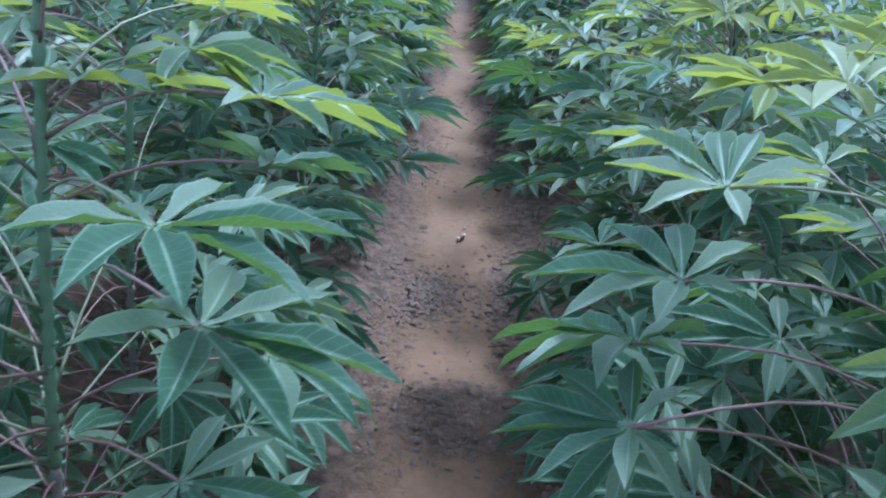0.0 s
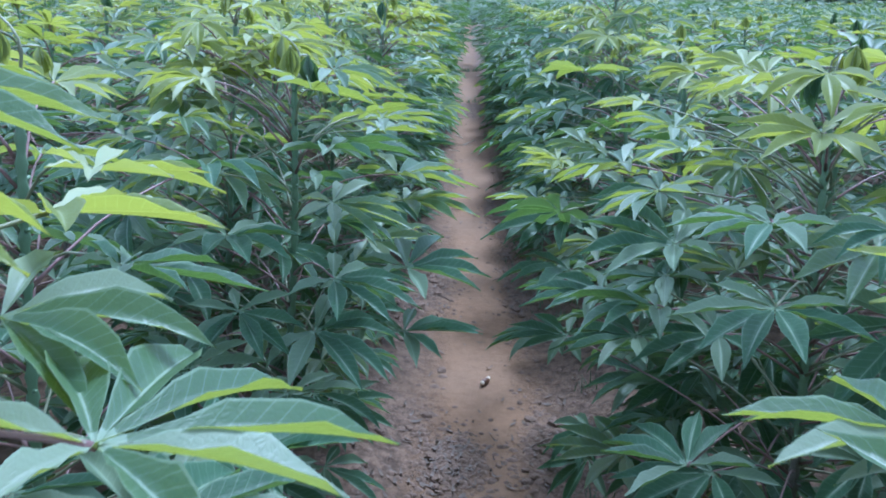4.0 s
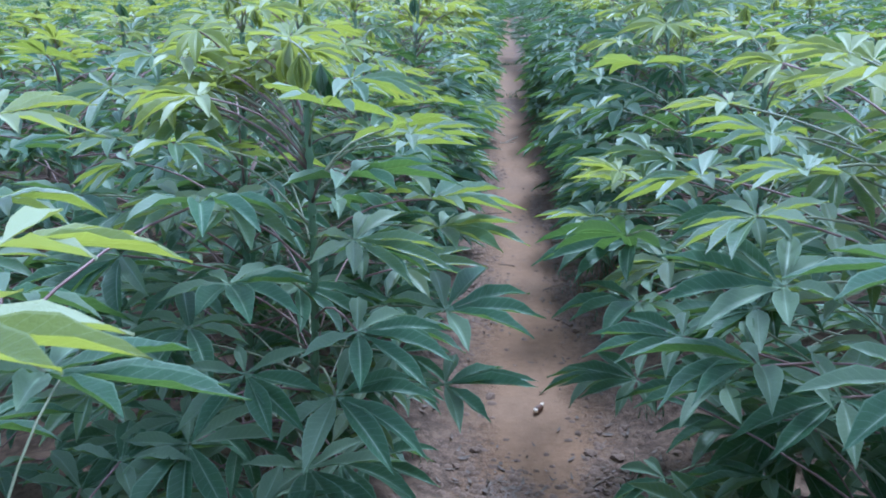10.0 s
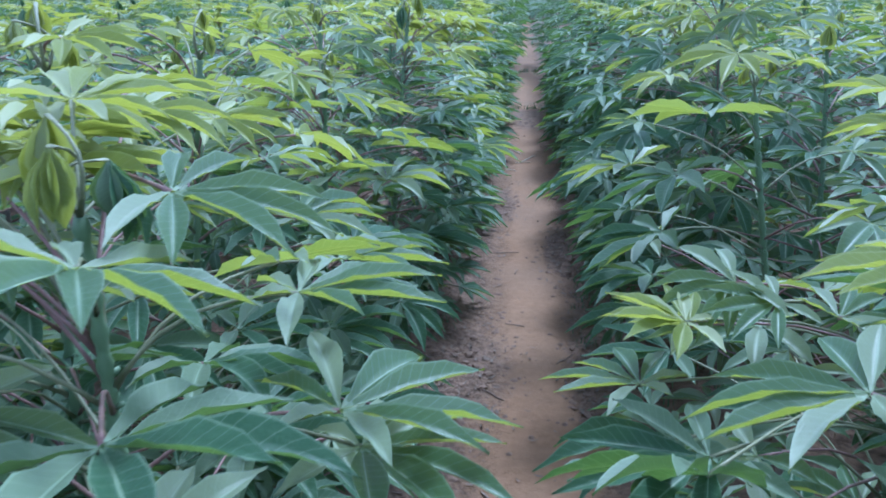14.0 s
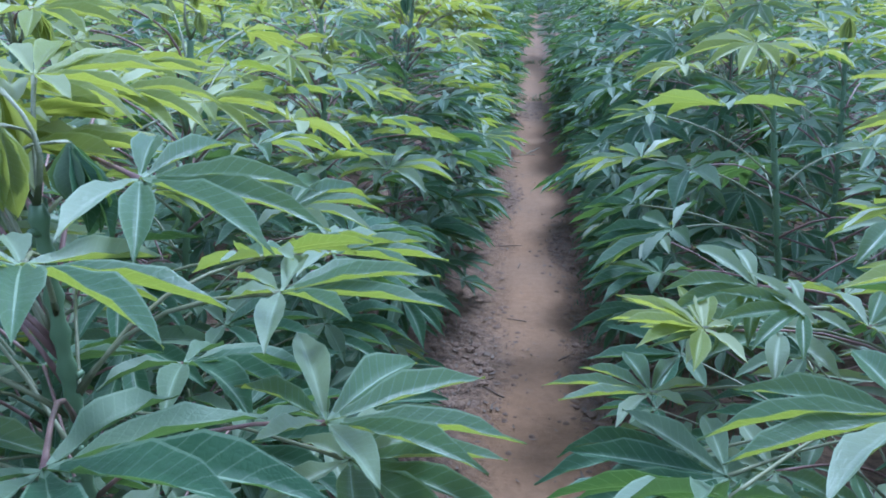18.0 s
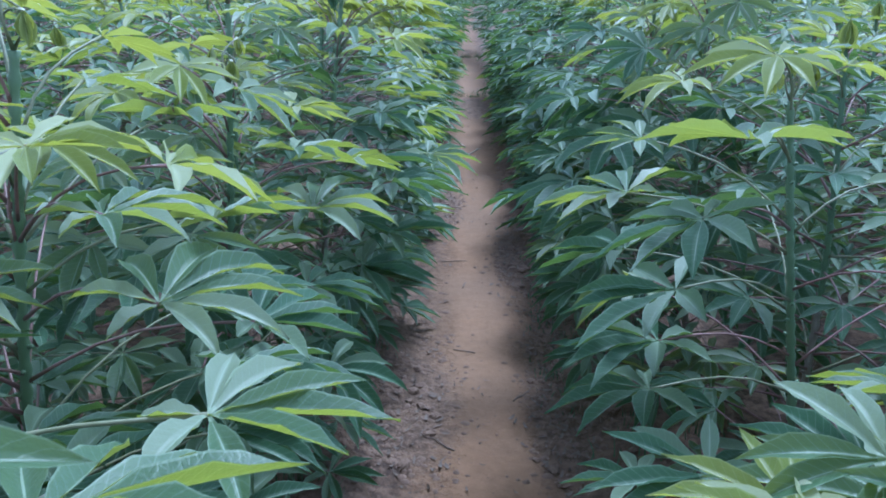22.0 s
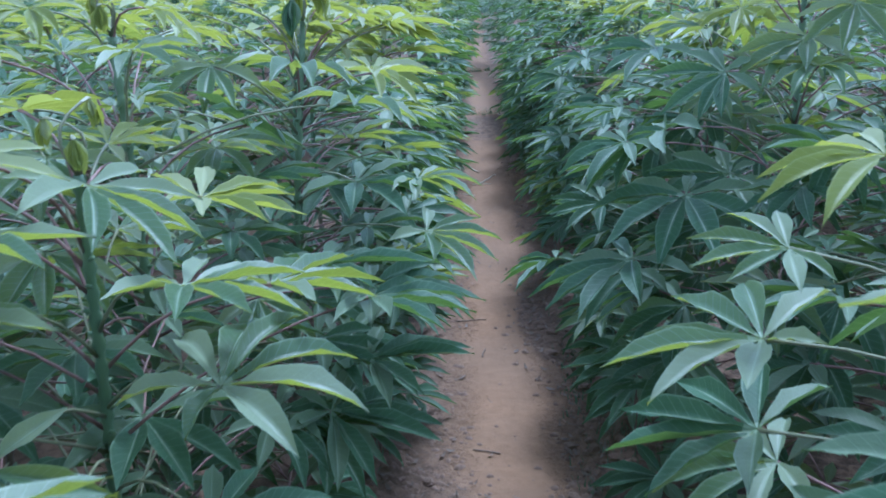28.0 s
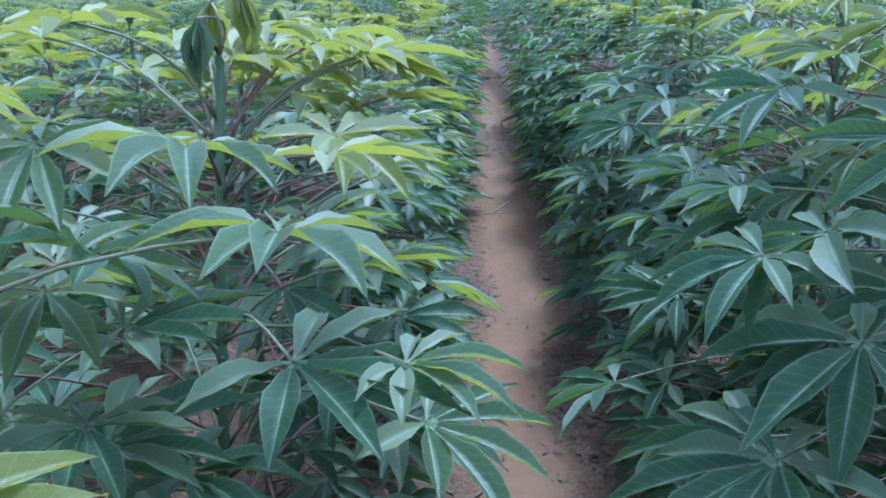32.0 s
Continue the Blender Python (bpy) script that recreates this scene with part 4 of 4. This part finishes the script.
def scraps(count, seed):
    """Curled bits of dead leaf and stalk in one mesh."""
    rng = random.Random(seed)
    verts, faces = [], []
    for _ in range(count):
        x, y = verge(rng) if rng.random() < 0.97 else trodden(rng)
        z, a = ground_height(x, y) + 0.004, rng.uniform(0, 6.3)
        long, wide = rng.uniform(0.010, 0.05), rng.uniform(0.0015, 0.007)
        n, curl = len(verts), rng.uniform(0.002, 0.014)
        for i in range(5):
            t = i / 4 - 0.5
            half = wide * (1 - (2 * t) ** 2 * 0.8)
            for s in (-1, 1):
                verts.append((x + long * t * math.cos(a) - s * half * math.sin(a), y + long * t * math.sin(a) + s * half * math.cos(a), z + curl * (4 * t * t) + 0.3 * half * (s + 1)))
        faces += [(n + 2 * i, n + 2 * i + 1, n + 2 * i + 3, n + 2 * i + 2) for i in range(4)]
    return mesh_object("leaf_litter", verts, faces, LITTER)


tagged(scraps(1900, 6), "dry brown leaf scraps and stalks on the soil", "litter", kind="stuff")


def twig(x, y, length, angle, thick=0.003, label="thin pale dry twig lying on the path", mat=None, category="twig"):
    rng = random.Random(int(x * 997 + y * 131))
    pts = []
    for i in range(7):
        t = i / 6 - 0.5
        px = x + length * t * math.cos(angle) + rng.uniform(-0.04, 0.04) * length
        py = y + length * t * math.sin(angle)
        pts.append((px, py, ground_height(px, py) + thick + 0.010 * (0.25 - t * t)))
    v, f = tube(pts, [thick * (1.1 - 0.06 * i) for i in range(7)], 6)
    return tagged(mesh_object("dry_twig", v, f, mat or TWIG), label, category, "twigs on the path")


twig(0.10, 9.20, 0.34, 1.15, 0.005)
twig(-0.02, 9.55, 0.26, 1.95, 0.005)
twig(0.05, 9.02, 0.15, 0.2, 0.004)
twig(-0.06, 8.7, 0.12, 2.6, 0.004)
for x, y, length, a in ((0.02, 5.25, 0.10, 2.9), (-0.03, 6.35, 0.14, 0.15), (0.02, 6.0, 0.08, 1.4), (0.24, 4.9, 0.12, 0.9), (-0.07, 4.55, 0.13, 2.5), (0.30, 3.15, 0.14, 0.7), (0.02, 2.95, 0.12, 2.4), (0.30, 2.70, 0.12, 0.3), (0.0, 2.3, 0.12, 2.7), (-0.04, 7.4, 0.1, 0.4)):
    twig(x, y, length, a, 0.0025, "dark rotting stalk lying on the soil", LITTER)


def shell(x, y):
    """A small snail shell: a dark whorled body between cream ends."""
    body = new("snail_shell")
    body.matrix_basis = pose(x, y, ground_height(x, y) + 0.013, 0, 0, 62)
    tagged(body, "small brown and cream shell lying on the path", "shell")
    for name, a, b, mat in (("lip", 0.0, 0.14, SHELL_LIGHT), ("whorl", 0.12, 0.72, SHELL_DARK), ("tip", 0.70, 1.0, SHELL_LIGHT)):
        pts, rad = [], []
        for i in range(13):
            t = a + (b - a) * i / 12
            pts.append((0.074 * (t - 0.5), 0, 0.003 * math.sin(t * 9)))
            rad.append(0.0015 + 0.0125 * math.sin(math.pi * min(t * 0.9 + 0.1, 0.985)) ** 0.6 * (1 - 0.35 * t) * (1 + 0.10 * math.sin(t * 28)))
        v, f = tube(pts, rad, 12)
        mesh_object(name, v, f, mat, body)


shell(0.132, 3.62)


def blades(name, spots, seed, label, tall=(0.03, 0.10)):
    """Tufts of thin grassy weeds in one mesh."""
    rng = random.Random(seed)
    verts, faces = [], []
    for x, y, n in spots:
        for _ in range(n):
            px, py = x + rng.gauss(0, 0.035), y + rng.gauss(0, 0.035)
            z, a, h = ground_height(px, py) - 0.005, rng.uniform(0, 6.3), rng.uniform(*tall)
            lean, wide, first = rng.uniform(0.15, 0.8), rng.uniform(0.0015, 0.0035), len(verts)
            for i in range(4):
                t = i / 3
                out = lean * h * t * t
                for s in (-1, 1):
                    k = s * wide * (1 - 0.9 * t)
                    verts.append((px + out * math.cos(a) - k * math.sin(a), py + out * math.sin(a) + k * math.cos(a), z + h * t * (1 - 0.25 * lean * t)))
            faces += [(first + 2 * i, first + 2 * i + 1, first + 2 * i + 3, first + 2 * i + 2) for i in range(3)]
    return tagged(mesh_object(name, verts, faces, WEED), label, "weeds", kind="stuff")


rng = random.Random(8)
blades("low_weeds", [(rng.uniform(0.36, 0.52), rng.uniform(4.7, 6.0), 16) for _ in range(40)], 19, "low green seedlings on the shaded soil", (0.012, 0.04))
blades("verge_weeds", [(0.46 + rng.uniform(-0.06, 0.5), rng.uniform(2.2, 9.0), 14) for _ in range(100)] + [(-0.30 - rng.uniform(0, 0.5), rng.uniform(1.5, 9.0), 14) for _ in range(90)], 9, "thin dark green weeds growing under the plants")
blades("path_grass", [(0.115 + rng.uniform(-0.24, 0.24), 12.6 + rng.uniform(-0.12, 0.12), 18) for _ in range(9)] + [(0.115 + rng.uniform(-0.2, 0.2), 17.6 + rng.uniform(-0.2, 0.2), 18) for _ in range(9)], 10, "dark grass tufts growing across the path", (0.05, 0.13))


# ---- trees at the far edge of the field ----
def tree(seed):
    rng = random.Random(seed)
    tall = rng.uniform(6.3, 8.3)
    root = new("tree")
    tagged(root, "dark green broadleaf tree at the edge of the field", "tree", "trees at the field edge")
    v, f = tube([(0, 0, -0.1), (0.05, 0, tall * 0.25), (0.0, 0.1, tall * 0.5), (0.05, 0.05, tall * 0.8)], (0.22, 0.16, 0.12, 0.05), 8)
    for _ in range(6):
        a, z = rng.uniform(0, 6.3), tall * rng.uniform(0.3, 0.6)
        n = len(v)
        lv, lf = tube([(0, 0, z), (math.cos(a) * 0.8, math.sin(a) * 0.8, z + 0.7), (math.cos(a) * 1.6, math.sin(a) * 1.6, z + 1.3)], (0.07, 0.05, 0.02), 6)
        v, f = v + lv, f + [tuple(i + n for i in q) for q in lf]
    mesh_object("trunk", v, f, BARK, root)
    verts, faces = [], []
    hubs = [(rng.gauss(0, 1.35), rng.gauss(0, 1.1), tall * (0.06 + 0.94 * rng.random() ** 1.4), rng.uniform(0.6, 1.1)) for _ in range(58)]
    for hx, hy, hz, r in hubs:
        for _ in range(44):
            d = Vector((rng.gauss(0, 1), rng.gauss(0, 1), rng.gauss(0, 0.8))).normalized() * r * rng.random() ** 0.4
            c = Vector((hx, hy, hz)) + d
            m = Euler((rng.uniform(-0.8, 0.8), rng.uniform(-0.8, 0.8), rng.uniform(0, 6.3))).to_matrix()
            n, s = len(verts), rng.uniform(0.12, 0.24)
            for p in ((-0.5, 0, 0), (0, -0.3, 0.05), (0.6, 0, -0.05), (0, 0.3, 0.05)):
                verts.append(tuple(c + m @ (Vector(p) * s * 2)))
            faces.append((n, n + 1, n + 2, n + 3))
    mesh_object("crown", verts, faces, FAR_LEAF, root)
    return root


kinds = [tree(s) for s in (201, 202, 203)]
rng = random.Random(12)
for i in range(84):
    m = pose(-68 + 1.62 * i + rng.uniform(-1, 1), 52 + rng.uniform(-3, 4), 0, 0, 0, rng.uniform(0, 360))
    if i < 3:
        kinds[i].matrix_basis = m
    else:
        copy_thing(kinds[i % 3], m)
